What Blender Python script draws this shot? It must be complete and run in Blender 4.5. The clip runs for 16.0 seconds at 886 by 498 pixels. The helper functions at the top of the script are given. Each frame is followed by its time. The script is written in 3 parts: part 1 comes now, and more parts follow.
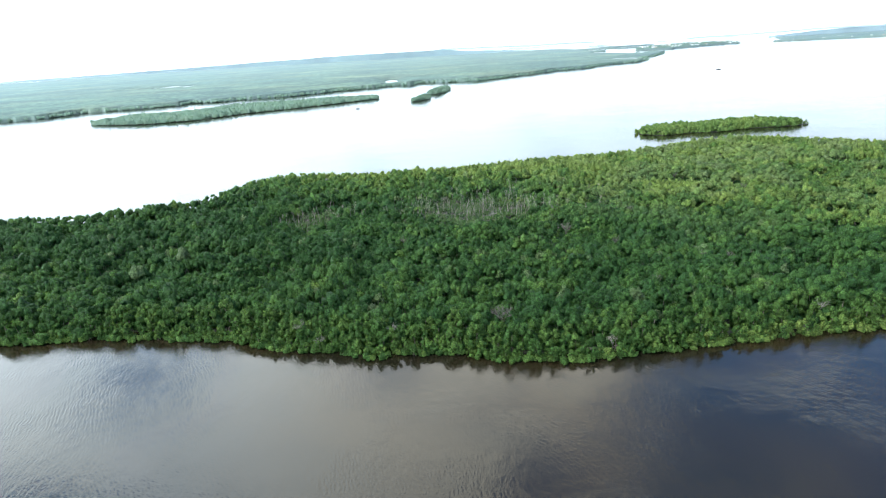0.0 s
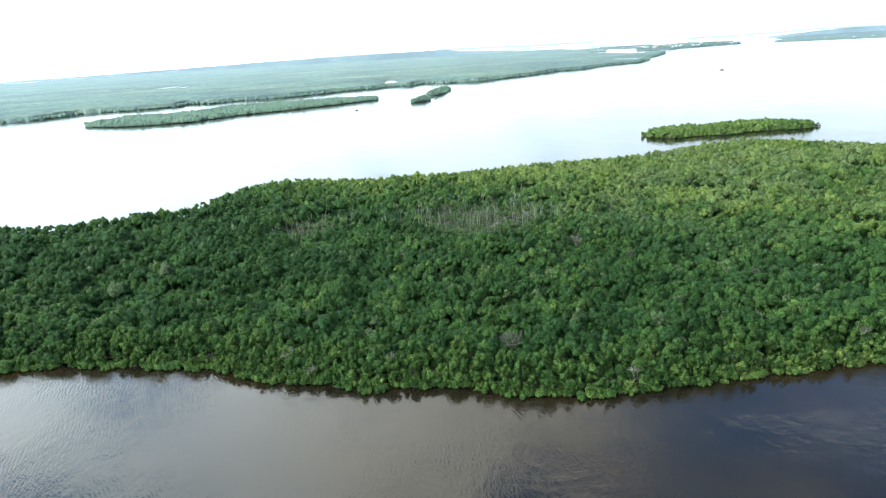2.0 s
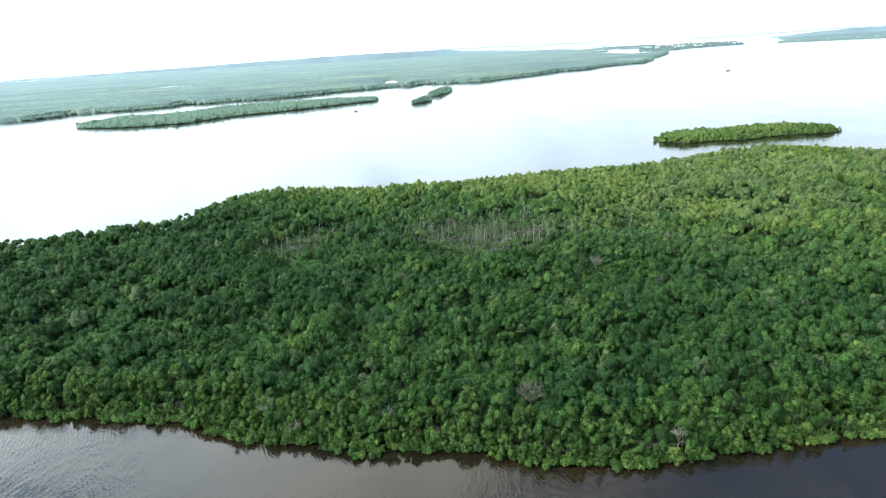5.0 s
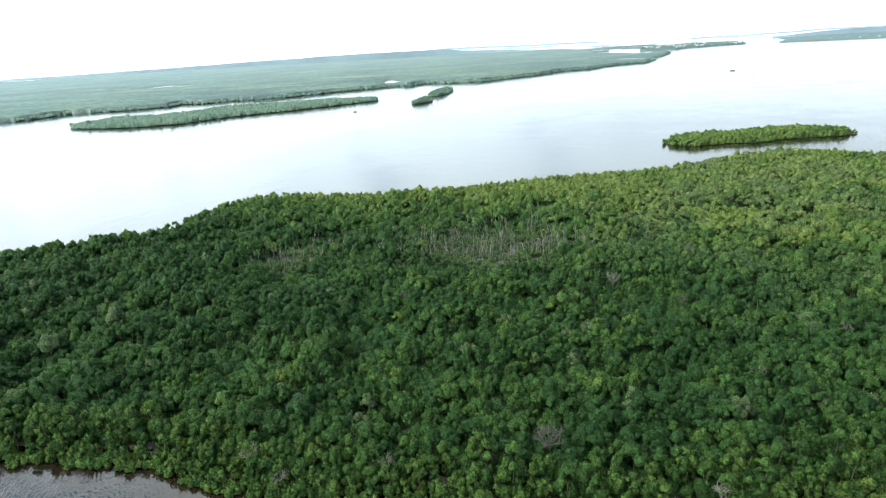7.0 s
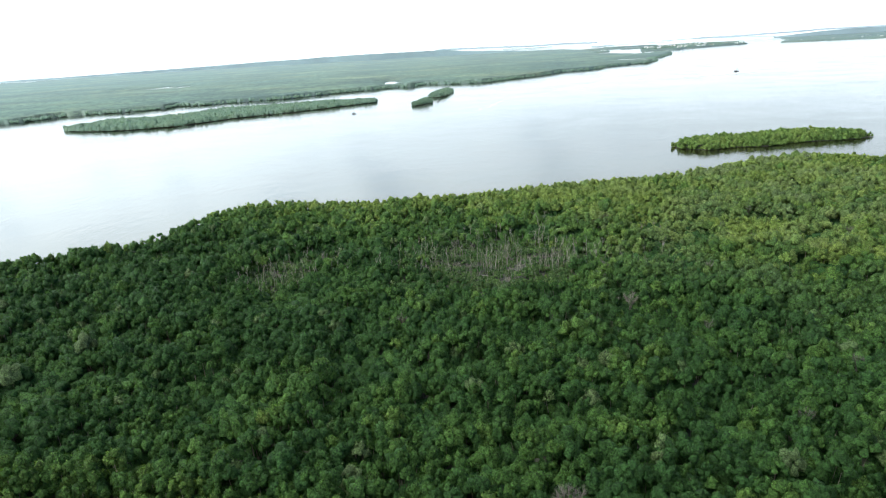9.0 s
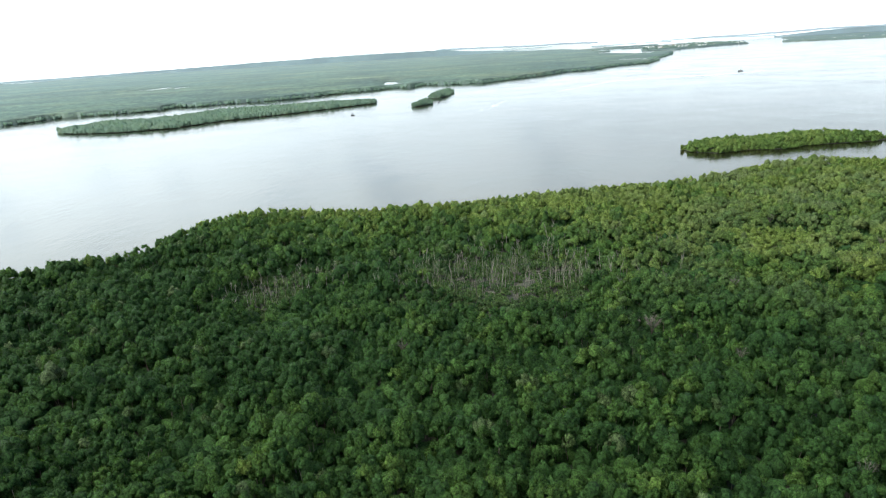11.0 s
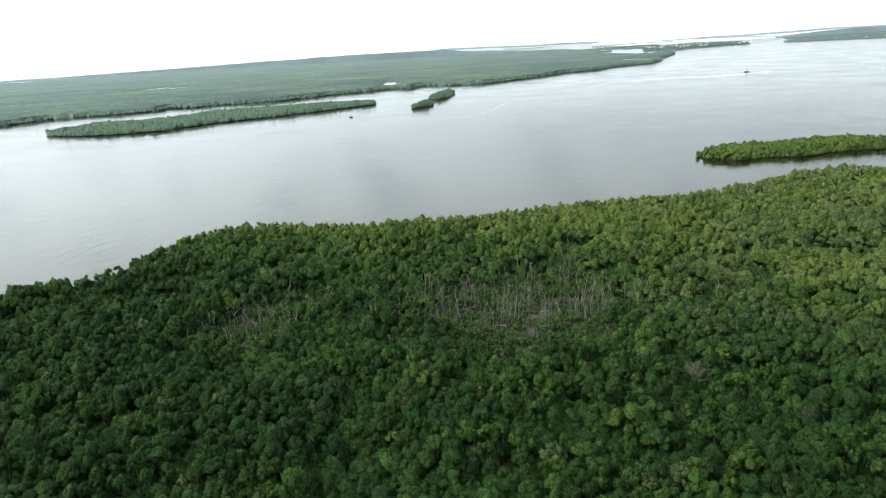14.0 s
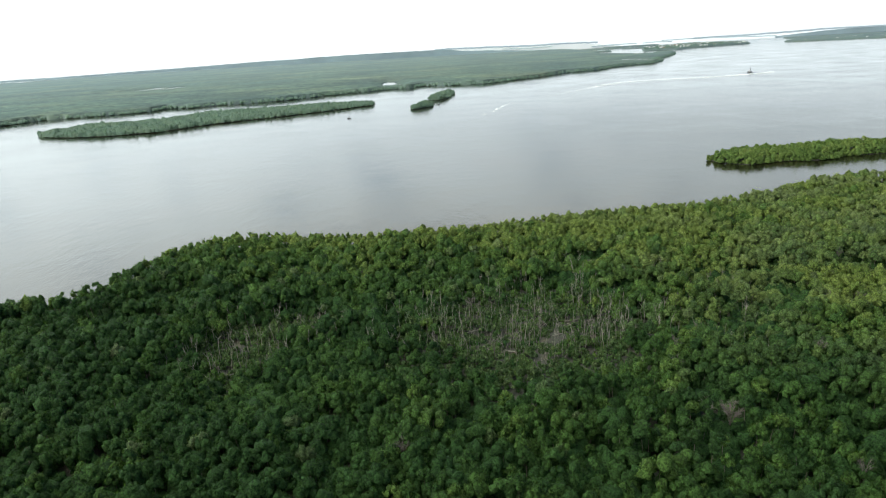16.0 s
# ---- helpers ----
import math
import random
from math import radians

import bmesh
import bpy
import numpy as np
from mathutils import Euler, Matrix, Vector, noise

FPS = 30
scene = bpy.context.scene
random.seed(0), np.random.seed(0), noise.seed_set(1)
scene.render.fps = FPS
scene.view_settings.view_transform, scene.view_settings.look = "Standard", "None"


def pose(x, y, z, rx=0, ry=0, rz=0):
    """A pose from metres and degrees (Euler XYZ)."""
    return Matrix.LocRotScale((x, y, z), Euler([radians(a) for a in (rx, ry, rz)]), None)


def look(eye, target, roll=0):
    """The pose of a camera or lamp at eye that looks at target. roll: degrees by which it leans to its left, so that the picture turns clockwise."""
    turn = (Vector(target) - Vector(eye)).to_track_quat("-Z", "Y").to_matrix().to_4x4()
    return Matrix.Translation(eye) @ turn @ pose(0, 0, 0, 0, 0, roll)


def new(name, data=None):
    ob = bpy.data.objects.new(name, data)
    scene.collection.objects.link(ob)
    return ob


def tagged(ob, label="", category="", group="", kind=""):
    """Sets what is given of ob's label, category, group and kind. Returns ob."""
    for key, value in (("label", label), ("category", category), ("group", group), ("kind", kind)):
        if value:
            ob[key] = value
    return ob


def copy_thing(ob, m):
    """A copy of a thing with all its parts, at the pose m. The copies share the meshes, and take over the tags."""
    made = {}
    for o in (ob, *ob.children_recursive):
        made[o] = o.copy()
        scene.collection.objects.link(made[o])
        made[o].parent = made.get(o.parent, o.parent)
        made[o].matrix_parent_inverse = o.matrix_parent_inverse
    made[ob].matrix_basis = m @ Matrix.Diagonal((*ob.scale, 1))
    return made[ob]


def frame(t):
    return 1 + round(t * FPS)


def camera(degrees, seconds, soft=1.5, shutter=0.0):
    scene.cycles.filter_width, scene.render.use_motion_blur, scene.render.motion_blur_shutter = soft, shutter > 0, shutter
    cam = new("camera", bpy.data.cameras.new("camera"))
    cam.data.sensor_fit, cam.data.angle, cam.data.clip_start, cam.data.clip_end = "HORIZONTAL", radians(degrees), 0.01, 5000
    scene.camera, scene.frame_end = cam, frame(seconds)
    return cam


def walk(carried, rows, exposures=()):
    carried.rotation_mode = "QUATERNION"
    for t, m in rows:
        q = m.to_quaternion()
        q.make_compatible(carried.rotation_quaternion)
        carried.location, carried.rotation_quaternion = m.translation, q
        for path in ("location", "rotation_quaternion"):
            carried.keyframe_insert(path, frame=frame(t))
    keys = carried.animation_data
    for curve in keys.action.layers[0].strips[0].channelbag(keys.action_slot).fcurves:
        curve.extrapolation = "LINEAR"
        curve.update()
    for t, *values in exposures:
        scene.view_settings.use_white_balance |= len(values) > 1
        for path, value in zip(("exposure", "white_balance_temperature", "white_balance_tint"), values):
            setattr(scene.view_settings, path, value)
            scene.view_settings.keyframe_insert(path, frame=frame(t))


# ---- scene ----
cam = camera(71.7, 16.0, soft=1.12)
PATH = [
    (0, (0.451, 0.437, 67.272), (0.515, 2.337, 66.648), -3.4),
    (0.5, (0.529, 3.993, 67.259), (0.593, 5.892, 66.636), -3.4),
    (1, (0.527, 7.588, 67.276), (0.592, 9.487, 66.653), -3.4),
    (1.5, (0.501, 11.168, 67.284), (0.565, 13.067, 66.66), -3.4),
    (2, (0.454, 14.708, 67.296), (0.519, 16.607, 66.673), -3.4),
    (2.5, (0.479, 18.158, 67.289), (0.545, 20.057, 66.665), -3.4),
    (3, (0.491, 21.66, 67.287), (0.556, 23.559, 66.663), -3.3),
    (3.5, (0.495, 25.24, 67.289), (0.561, 27.139, 66.665), -3.3),
    (4, (0.463, 28.876, 67.276), (0.528, 30.775, 66.652), -3.3),
    (6.5, (0.011, 47.101, 67.115), (0.076, 49.0, 66.491), -3.2),
    (7, (-0.101, 50.67, 67.077), (-0.036, 52.569, 66.452), -3.2),
    (7.5, (-0.161, 54.327, 67.106), (-0.097, 56.226, 66.482), -3.2),
    (8, (-0.061, 58.041, 67.113), (0.003, 59.939, 66.488), -3.2),
    (8.5, (0.123, 61.663, 67.106), (0.186, 63.562, 66.482), -3.3),
    (9, (0.227, 65.139, 67.071), (0.291, 67.038, 66.448), -3.3),
    (11.5, (0.044, 82.558, 66.912), (0.108, 84.458, 66.289), -3.4),
    (12, (0.012, 86.087, 66.997), (0.076, 87.986, 66.373), -3.3),
    (12.5, (-0.013, 89.649, 67.142), (0.052, 91.548, 66.519), -3.3),
    (13, (-0.139, 93.268, 67.289), (-0.074, 95.167, 66.665), -3.3),
    (13.5, (-0.251, 96.86, 67.368), (-0.185, 98.759, 66.744), -3.3),
    (14, (-0.28, 100.4, 67.396), (-0.214, 102.3, 66.772), -3.3),
    (14.5, (-0.312, 103.924, 67.409), (-0.245, 105.823, 66.785), -3.4),
    (15, (-0.406, 107.352, 67.411), (-0.339, 109.251, 66.787), -3.3),
    (15.5, (-0.51, 110.779, 67.427), (-0.443, 112.679, 66.803), -3.4),
    (16, (-0.606, 114.277, 67.431), (-0.537, 116.175, 66.807), -3.3),
]
EXPOSURES = [(0, 1.28, 5680, 2), (4, 1.3, 5700, 2), (7, 1.04, 5950, 2), (9, 0.86, 6080, 2), (12.5, 0.58, 6260, 2), (16, 0.33, 6380, 2)]
walk(cam, [(t, look(eye, target, roll)) for t, eye, target, roll in PATH], EXPOSURES)

# ---- world and sun ----
SUN_AZ, SUN_EL = radians(-82), radians(42)
SUN_DIR = Vector((math.sin(SUN_AZ) * math.cos(SUN_EL), math.cos(SUN_AZ) * math.cos(SUN_EL), math.sin(SUN_EL)))


class Nodes:
    """A small shorthand for building node trees."""

    def __init__(self, tree):
        self.tree = tree
        tree.nodes.clear()

    def add(self, kind, inputs=None):
        n = self.tree.nodes.new(kind)
        for k, v in (inputs or {}).items():
            if isinstance(v, bpy.types.NodeSocket):
                self.tree.links.new(v, n.inputs[k])
            else:
                n.inputs[k].default_value = v
        return n

    def attribute(self, name):
        n = self.add("ShaderNodeAttribute")
        n.attribute_name = name
        return n.outputs["Fac"]

    def math(self, op, a, b=0.0, clamp=False):
        n = self.tree.nodes.new("ShaderNodeMath")
        n.operation, n.use_clamp = op, clamp
        for k, v in ((0, a), (1, b)):
            if isinstance(v, bpy.types.NodeSocket):
                self.tree.links.new(v, n.inputs[k])
            else:
                n.inputs[k].default_value = v
        return n.outputs[0]

    def mix(self, fac, a, b, blend="MIX"):
        n = self.tree.nodes.new("ShaderNodeMix")
        n.data_type, n.blend_type = "RGBA", blend
        for k, v in ((0, fac), (6, a), (7, b)):
            if isinstance(v, bpy.types.NodeSocket):
                self.tree.links.new(v, n.inputs[k])
            else:
                n.inputs[k].default_value = v
        return n.outputs[2]

    def grey(self, v):
        return self.add("ShaderNodeCombineColor", {0: v, 1: v, 2: v}).outputs[0]

    def ramp(self, fac, stops):
        n = self.add("ShaderNodeValToRGB", {0: fac})
        e = n.color_ramp.elements
        while len(e) < len(stops):
            e.new(0.5)
        for el, (p, c) in zip(e, stops):
            el.position, el.color = p, (*c, 1)
        return n.outputs[0]

    def span(self, v, a, b, lo=0.0, hi=1.0):
        return self.add("ShaderNodeMapRange", {0: v, 1: a, 2: b, 3: lo, 4: hi}).outputs[0]

    def noise(self, vec, scale, detail=3.0, rough=0.55):
        return self.add("ShaderNodeTexNoise", {"Vector": vec, "Scale": scale, "Detail": detail, "Roughness": rough}).outputs[0]


def make_world():
    w = bpy.data.worlds.new("sky")
    scene.world = w
    w.use_nodes = True
    n = Nodes(w.node_tree)
    sky = n.add("ShaderNodeTexSky")
    sky.sky_type, sky.sun_disc, sky.sun_elevation, sky.sun_rotation, sky.dust_density = "NISHITA", False, SUN_EL, SUN_AZ, 0.6
    way = n.add("ShaderNodeTexCoord").outputs["Generated"]
    xyz = n.add("ShaderNodeSeparateXYZ", {0: way})
    up = n.math("MAXIMUM", xyz.outputs[2], 0.0)
    # a flat cloud deck seen in perspective
    deep = n.math("ADD", up, 0.12)
    u = n.math("DIVIDE", xyz.outputs[0], deep)
    v = n.math("DIVIDE", xyz.outputs[1], deep)
    deck = n.add("ShaderNodeCombineXYZ", {0: u, 1: v, 2: 3.7}).outputs[0]
    puff = n.noise(deck, 1.9, 5.0, 0.55)
    dot = n.add("ShaderNodeVectorMath", {0: way, 1: tuple(SUN_DIR)})
    dot.operation = "DOT_PRODUCT"
    toward = dot.outputs["Value"]
    east = xyz.outputs[0]
    open_sky = n.math("MULTIPLY", n.span(east, 0.22, 0.56, 0.0, 1.0), n.span(up, 0.22, 0.48))
    cover = n.math("SUBTRACT", n.span(puff, 0.36, 0.64, 0.12, 1.0), open_sky)
    cover = n.math("ADD", cover, n.math("MULTIPLY", n.math("POWER", n.math("SUBTRACT", 1.0, up, clamp=True), 3.0), 0.6))
    cloud = n.span(cover, 0.14, 0.60)
    haze = n.math("POWER", n.math("SUBTRACT", 1.0, up, clamp=True), 4.5)
    glow = n.math("POWER", n.math("MAXIMUM", toward, 0.0), 1.6)
    warm = n.math("MULTIPLY", n.span(east, -0.40, -0.14), n.span(up, 0.24, 0.42))
    thin = n.mix(warm, (11.6, 12.9, 14.0, 1), (12.6, 10.2, 7.4, 1))
    thick = n.mix(warm, (19.5, 20.2, 20.4, 1), (20.5, 17.4, 13.2, 1))
    body = n.mix(n.span(cover, 0.42, 0.85), thin, thick)
    body = n.mix(glow, body, (29.0, 28.8, 27.6, 1))
    body = n.mix(1.0, body, n.mix(n.span(up, 0.05, 0.42), (0.78, 0.84, 0.92, 1), (1.0, 1.0, 1.0, 1)), "MULTIPLY")
    clear = n.mix(1.0, sky.outputs[0], (0.48, 1.16, 1.65, 1), "MULTIPLY")
    col = n.mix(cloud, clear, body)
    col = n.mix(haze, col, n.mix(n.span(toward, -0.3, 0.6), (8.4, 8.7, 9.2, 1), (8.8, 9.0, 9.3, 1)))
    low = n.math("MULTIPLY", n.math("MULTIPLY", n.span(up, 0.06, 0.11), n.span(up, 0.15, 0.38, 1.0, 0.0)), n.span(east, -0.45, 0.5, 0.02, -0.36))
    col = n.mix(1.0, col, n.grey(n.math("ADD", low, 1.0)), "MULTIPLY")
    bg = n.add("ShaderNodeBackground", {0: col, 1: 0.1})
    n.add("ShaderNodeOutputWorld", {0: bg.outputs[0]})


make_world()
sun = new("sun", bpy.data.lights.new("sun", "SUN"))
sun.data.energy, sun.data.angle, sun.data.color = 2.0, radians(14), (1.0, 0.93, 0.80)
sun.matrix_world = look(SUN_DIR * 500, (0, 0, 0))


# ---- materials ----
def material(name):
    m = bpy.data.materials.new(name)
    m.use_nodes = True
    return m, Nodes(m.node_tree)


def surface(n, shader):
    n.add("ShaderNodeOutputMaterial", {0: shader.outputs[0]})


def make_leaves(name, stops, haze_veil=0.0):
    m, n = material(name)
    tint = n.attribute("tint")
    dry_haze = n.attribute("dry_haze")
    geo = n.add("ShaderNodeNewGeometry")
    leaf = geo.outputs["Random Per Island"]
    col = n.ramp(tint, stops)
    col = n.mix(dry_haze, col, (0.108, 0.134, 0.066, 1))
    spray = n.noise(geo.outputs["Position"], 2.6, 4.0, 0.75)
    bright = n.math("MULTIPLY", n.span(leaf, 0, 1, 0.78, 1.22), n.span(spray, 0.38, 0.62, 0.38, 1.7))
    col = n.mix(1.0, col, n.grey(bright), "MULTIPLY")
    relief = n.add("ShaderNodeBump", {"Strength": 1.0, "Distance": 0.4, "Height": spray})
    p = n.add("ShaderNodeBsdfPrincipled", {"Base Color": col, "Roughness": 0.55, "Specular IOR Level": 0.06, "Specular Tint": (0.8, 0.95, 1.0, 1), "Normal": relief.outputs[0]})
    if haze_veil:
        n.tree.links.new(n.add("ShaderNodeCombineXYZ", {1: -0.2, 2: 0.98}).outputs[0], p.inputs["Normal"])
    t = n.add("ShaderNodeBsdfTranslucent", {0: n.mix(1.0, col, (1.2, 1.35, 0.6, 1), "MULTIPLY")})
    both = n.add("ShaderNodeMixShader", {0: 0.32, 1: p.outputs[0], 2: t.outputs[0]})
    if haze_veil:
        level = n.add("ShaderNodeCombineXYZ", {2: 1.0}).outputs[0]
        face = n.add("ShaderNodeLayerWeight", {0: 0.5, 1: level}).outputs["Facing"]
        haze_gloss = n.add("ShaderNodeBsdfGlossy", {0: (0.32, 0.41, 0.43, 1), 1: 0.7})
        both = n.add("ShaderNodeMixShader", {0: n.span(n.math("POWER", face, 12.0), 0, 1, 0.0, haze_veil), 1: both.outputs[0], 2: haze_gloss.outputs[0]})
    surface(n, both)
    return m


def make_water():
    m, n = material("river_water")
    pos = n.add("ShaderNodeNewGeometry").outputs["Position"]
    turned = n.add("ShaderNodeMapping", {0: pos, 2: (0, 0, radians(-25)), 3: (1.0, 0.38, 1.0)}).outputs[0]
    big = n.noise(pos, 0.012, 3.0)
    ripple = n.noise(turned, 1.1, 3.0, 0.6)
    swell = n.noise(turned, 0.32, 2.0, 0.5)
    reach = n.add("ShaderNodeSeparateXYZ", {0: pos}).outputs[1]
    near = n.span(reach, 140, 330, 1.0, 0.0)
    wave = n.math("ADD", n.math("MULTIPLY", ripple, 0.07), n.math("MULTIPLY", swell, 0.11))
    wave = n.math("MULTIPLY", wave, n.span(n.noise(pos, 0.022, 2.0), 0.36, 0.64, 0.5, 1.35))
    wave = n.math("MULTIPLY", wave, n.span(near, 0, 1, 0.78, 0.42))
    lines = n.add("ShaderNodeTexWave", {"Vector": n.add("ShaderNodeMapping", {0: pos, 2: (0, 0, radians(-22))}).outputs[0], "Scale": 0.42, "Distortion": 11.0, "Detail": 3.0, "Detail Scale": 0.9, "Detail Roughness": 0.6}).outputs["Fac"]
    gusts = n.span(n.noise(pos, 0.045, 3.0), 0.44, 0.64, 0.22, 1.0)
    wave = n.math("ADD", wave, n.math("MULTIPLY", n.math("MULTIPLY", lines, n.math("MULTIPLY", gusts, near)), 0.025))
    bump = n.add("ShaderNodeBump", {"Strength": 1.0, "Distance": 1.0, "Height": wave})
    silt = n.mix(n.span(n.noise(pos, 0.03, 4.0), 0.35, 0.65), (0.011, 0.0076, 0.0036, 1), (0.005, 0.0044, 0.003, 1))
    p = n.add("ShaderNodeBsdfPrincipled", {"Base Color": silt, "Roughness": n.span(big, 0.3, 0.7, 0.06, 0.14), "IOR": 1.333, "Normal": bump.outputs[0]})
    surface(n, p)
    return m


def make_mud():
    m, n = material("mud")
    pos = n.add("ShaderNodeNewGeometry").outputs["Position"]
    f = n.noise(pos, 0.22, 5.0, 0.6)
    fine = n.noise(pos, 2.2, 4.0, 0.6)
    col = n.mix(n.span(f, 0.54, 0.68), (0.020, 0.018, 0.013, 1), (0.062, 0.047, 0.030, 1))
    col = n.mix(n.span(fine, 0.45, 0.6), col, (0.03, 0.04, 0.018, 1))
    bump = n.add("ShaderNodeBump", {"Strength": 0.6, "Distance": 0.2, "Height": fine})
    surface(n, n.add("ShaderNodeBsdfPrincipled", {"Base Color": col, "Roughness": 0.85, "Normal": bump.outputs[0]}))
    return m


def make_canopy():
    """Distant woods: the same leaves, too far to tell one crown from the next, under a veil of painted haze."""
    m, n = material("far_canopy")
    pos = n.add("ShaderNodeNewGeometry").outputs["Position"]
    broad = n.noise(pos, 0.004, 4.0, 0.6)
    crown = n.noise(pos, 0.075, 4.0, 0.7)
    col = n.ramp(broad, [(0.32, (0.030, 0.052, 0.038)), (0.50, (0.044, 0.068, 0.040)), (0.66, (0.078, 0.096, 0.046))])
    streak = n.noise(n.add("ShaderNodeMapping", {0: pos, 3: (0.8, 1.0, 1.0)}).outputs[0], 0.0055, 5.0, 0.65)
    v = n.math("MULTIPLY", n.span(crown, 0.34, 0.66, 0.5, 1.5), n.span(streak, 0.38, 0.62, 0.68, 1.3))
    col = n.mix(1.0, col, n.grey(v), "MULTIPLY")
    diff = n.add("ShaderNodeBsdfDiffuse", {0: col})
    haze_gloss = n.add("ShaderNodeBsdfGlossy", {0: (0.28, 0.345, 0.385, 1), 1: 0.6})
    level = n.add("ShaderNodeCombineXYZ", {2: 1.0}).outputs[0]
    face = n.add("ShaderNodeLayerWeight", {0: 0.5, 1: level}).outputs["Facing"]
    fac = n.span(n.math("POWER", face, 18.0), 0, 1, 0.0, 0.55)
    surface(n, n.add("ShaderNodeMixShader", {0: fac, 1: diff.outputs[0], 2: haze_gloss.outputs[0]}))
    return m


def make_wood(name, a, b, rough=0.8):
    m, n = material(name)
    pos = n.add("ShaderNodeTexCoord").outputs["Object"]
    f = n.noise(n.add("ShaderNodeMapping", {0: pos, 3: (1, 1, 0.2)}).outputs[0], 6.0, 4.0, 0.6)
    rnd = n.add("ShaderNodeObjectInfo").outputs["Random"]
    col = n.mix(n.span(f, 0.35, 0.65), (*a, 1), (*b, 1))
    v = n.span(rnd, 0, 1, 0.7, 1.15)
    col = n.mix(1.0, col, n.grey(v), "MULTIPLY")
    bump = n.add("ShaderNodeBump", {"Strength": 0.5, "Distance": 0.02, "Height": f})
    surface(n, n.add("ShaderNodeBsdfPrincipled", {"Base Color": col, "Roughness": rough, "Normal": bump.outputs[0]}))
    return m


def make_plain(name, col, rough=0.6, spread=0.15, scale=1.5):
    m, n = material(name)
    pos = n.add("ShaderNodeTexCoord").outputs["Object"]
    f = n.noise(pos, scale, 4.0, 0.6)
    v = n.span(f, 0.3, 0.7, 1 - spread, 1 + spread)
    c = n.mix(1.0, (*col, 1), n.grey(v), "MULTIPLY")
    surface(n, n.add("ShaderNodeBsdfPrincipled", {"Base Color": c, "Roughness": rough}))
    return m


LEAVES = make_leaves("mangrove_leaves", [(0.0, (0.023, 0.052, 0.0155)), (0.4, (0.042, 0.083, 0.020)), (0.75, (0.075, 0.118, 0.027)), (1.0, (0.122, 0.160, 0.040))])
HAZED_LEAVES = make_leaves("hazed_green_leaves", [(0.0, (0.046, 0.086, 0.046)), (0.5, (0.062, 0.108, 0.054)), (1.0, (0.085, 0.126, 0.060))], 0.4)
SUNNY_LEAVES = make_leaves("sunny_green_leaves", [(0.0, (0.050, 0.086, 0.026)), (0.5, (0.084, 0.132, 0.034)), (1.0, (0.132, 0.170, 0.046))])
WATER, MUD, CANOPY = make_water(), make_mud(), make_canopy()
BARK = make_wood("mangrove_bark", (0.10, 0.08, 0.06), (0.20, 0.17, 0.13))
GREY_WOOD = make_wood("weathered_grey_wood", (0.12, 0.112, 0.09), (0.215, 0.20, 0.165))
TWIGS = make_wood("dead_twigs", (0.065, 0.055, 0.045), (0.11, 0.096, 0.08))
WHITE_PAINT = make_plain("white_paint", (0.78, 0.78, 0.76), 0.45)
ROOF_GREY = make_plain("grey_roofing", (0.30, 0.30, 0.31), 0.7)
ROOF_RED = make_plain("rust_red_roofing", (0.32, 0.16, 0.12), 0.7)
DARK_HULL = make_plain("dark_hull_paint", (0.05, 0.05, 0.06), 0.4)
FOAM = make_plain("foam", (0.82, 0.84, 0.84), 0.7, 0.1, 0.4)


# ---- mesh helpers ----
def mesh_from(name, verts, faces, mats, tint=None, dry_haze=None, normals=None):
    """A mesh from arrays; faces all have the same number of corners."""
    verts, faces = np.asarray(verts, np.float32), np.asarray(faces, np.int32)
    me = bpy.data.meshes.new(name)
    k = faces.shape[1]
    me.vertices.add(len(verts))
    me.vertices.foreach_set("co", verts.ravel())
    me.loops.add(faces.size)
    me.loops.foreach_set("vertex_index", faces.ravel())
    me.polygons.add(len(faces))
    me.polygons.foreach_set("loop_start", np.arange(0, faces.size, k, dtype=np.int32))
    for key, val in (("tint", tint), ("dry_haze", dry_haze)):
        if val is not None:
            me.attributes.new(key, "FLOAT", "POINT").data.foreach_set("value", np.asarray(val, np.float32))
    me.update(calc_edges=True)
    if normals is not None:
        me.polygons.foreach_set("use_smooth", np.ones(len(faces), bool))
        me.normals_split_custom_set_from_vertices(np.asarray(normals, np.float32))
    for mt in mats:
        me.materials.append(mt)
    return me


def part(name, bm, mat, parent, label=""):
    me = bpy.data.meshes.new(name)
    bm.to_mesh(me)
    bm.free()
    me.materials.append(mat)
    ob = new(name, me)
    ob.parent = parent
    return tagged(ob, label)


def hash01(ix, iy, seed):
    h = np.sin(ix * 127.1 + iy * 311.7 + seed * 74.7) * 43758.5453
    return h - np.floor(h)


def smooth_noise(x, y, size, seed=0):
    """Value noise in 0..1 with features of about that size in metres."""
    x, y = np.asarray(x, float) / size, np.asarray(y, float) / size
    ix, iy = np.floor(x), np.floor(y)
    fx, fy = x - ix, y - iy
    fx, fy = fx * fx * (3 - 2 * fx), fy * fy * (3 - 2 * fy)
    a, b = hash01(ix, iy, seed), hash01(ix + 1, iy, seed)
    c, d = hash01(ix, iy + 1, seed), hash01(ix + 1, iy + 1, seed)
    return (a * (1 - fx) + b * fx) * (1 - fy) + (c * (1 - fx) + d * fx) * fy


def inside(poly, x, y):
    """Which points lie in the polygon."""
    x, y = np.asarray(x, float), np.asarray(y, float)
    hit = np.zeros(x.shape, bool)
    for (x0, y0), (x1, y1) in zip(poly, poly[1:] + poly[:1]):
        if y0 != y1:
            hit ^= ((y0 > y) != (y1 > y)) & (x < (x1 - x0) * (y - y0) / (y1 - y0) + x0)
    return hit


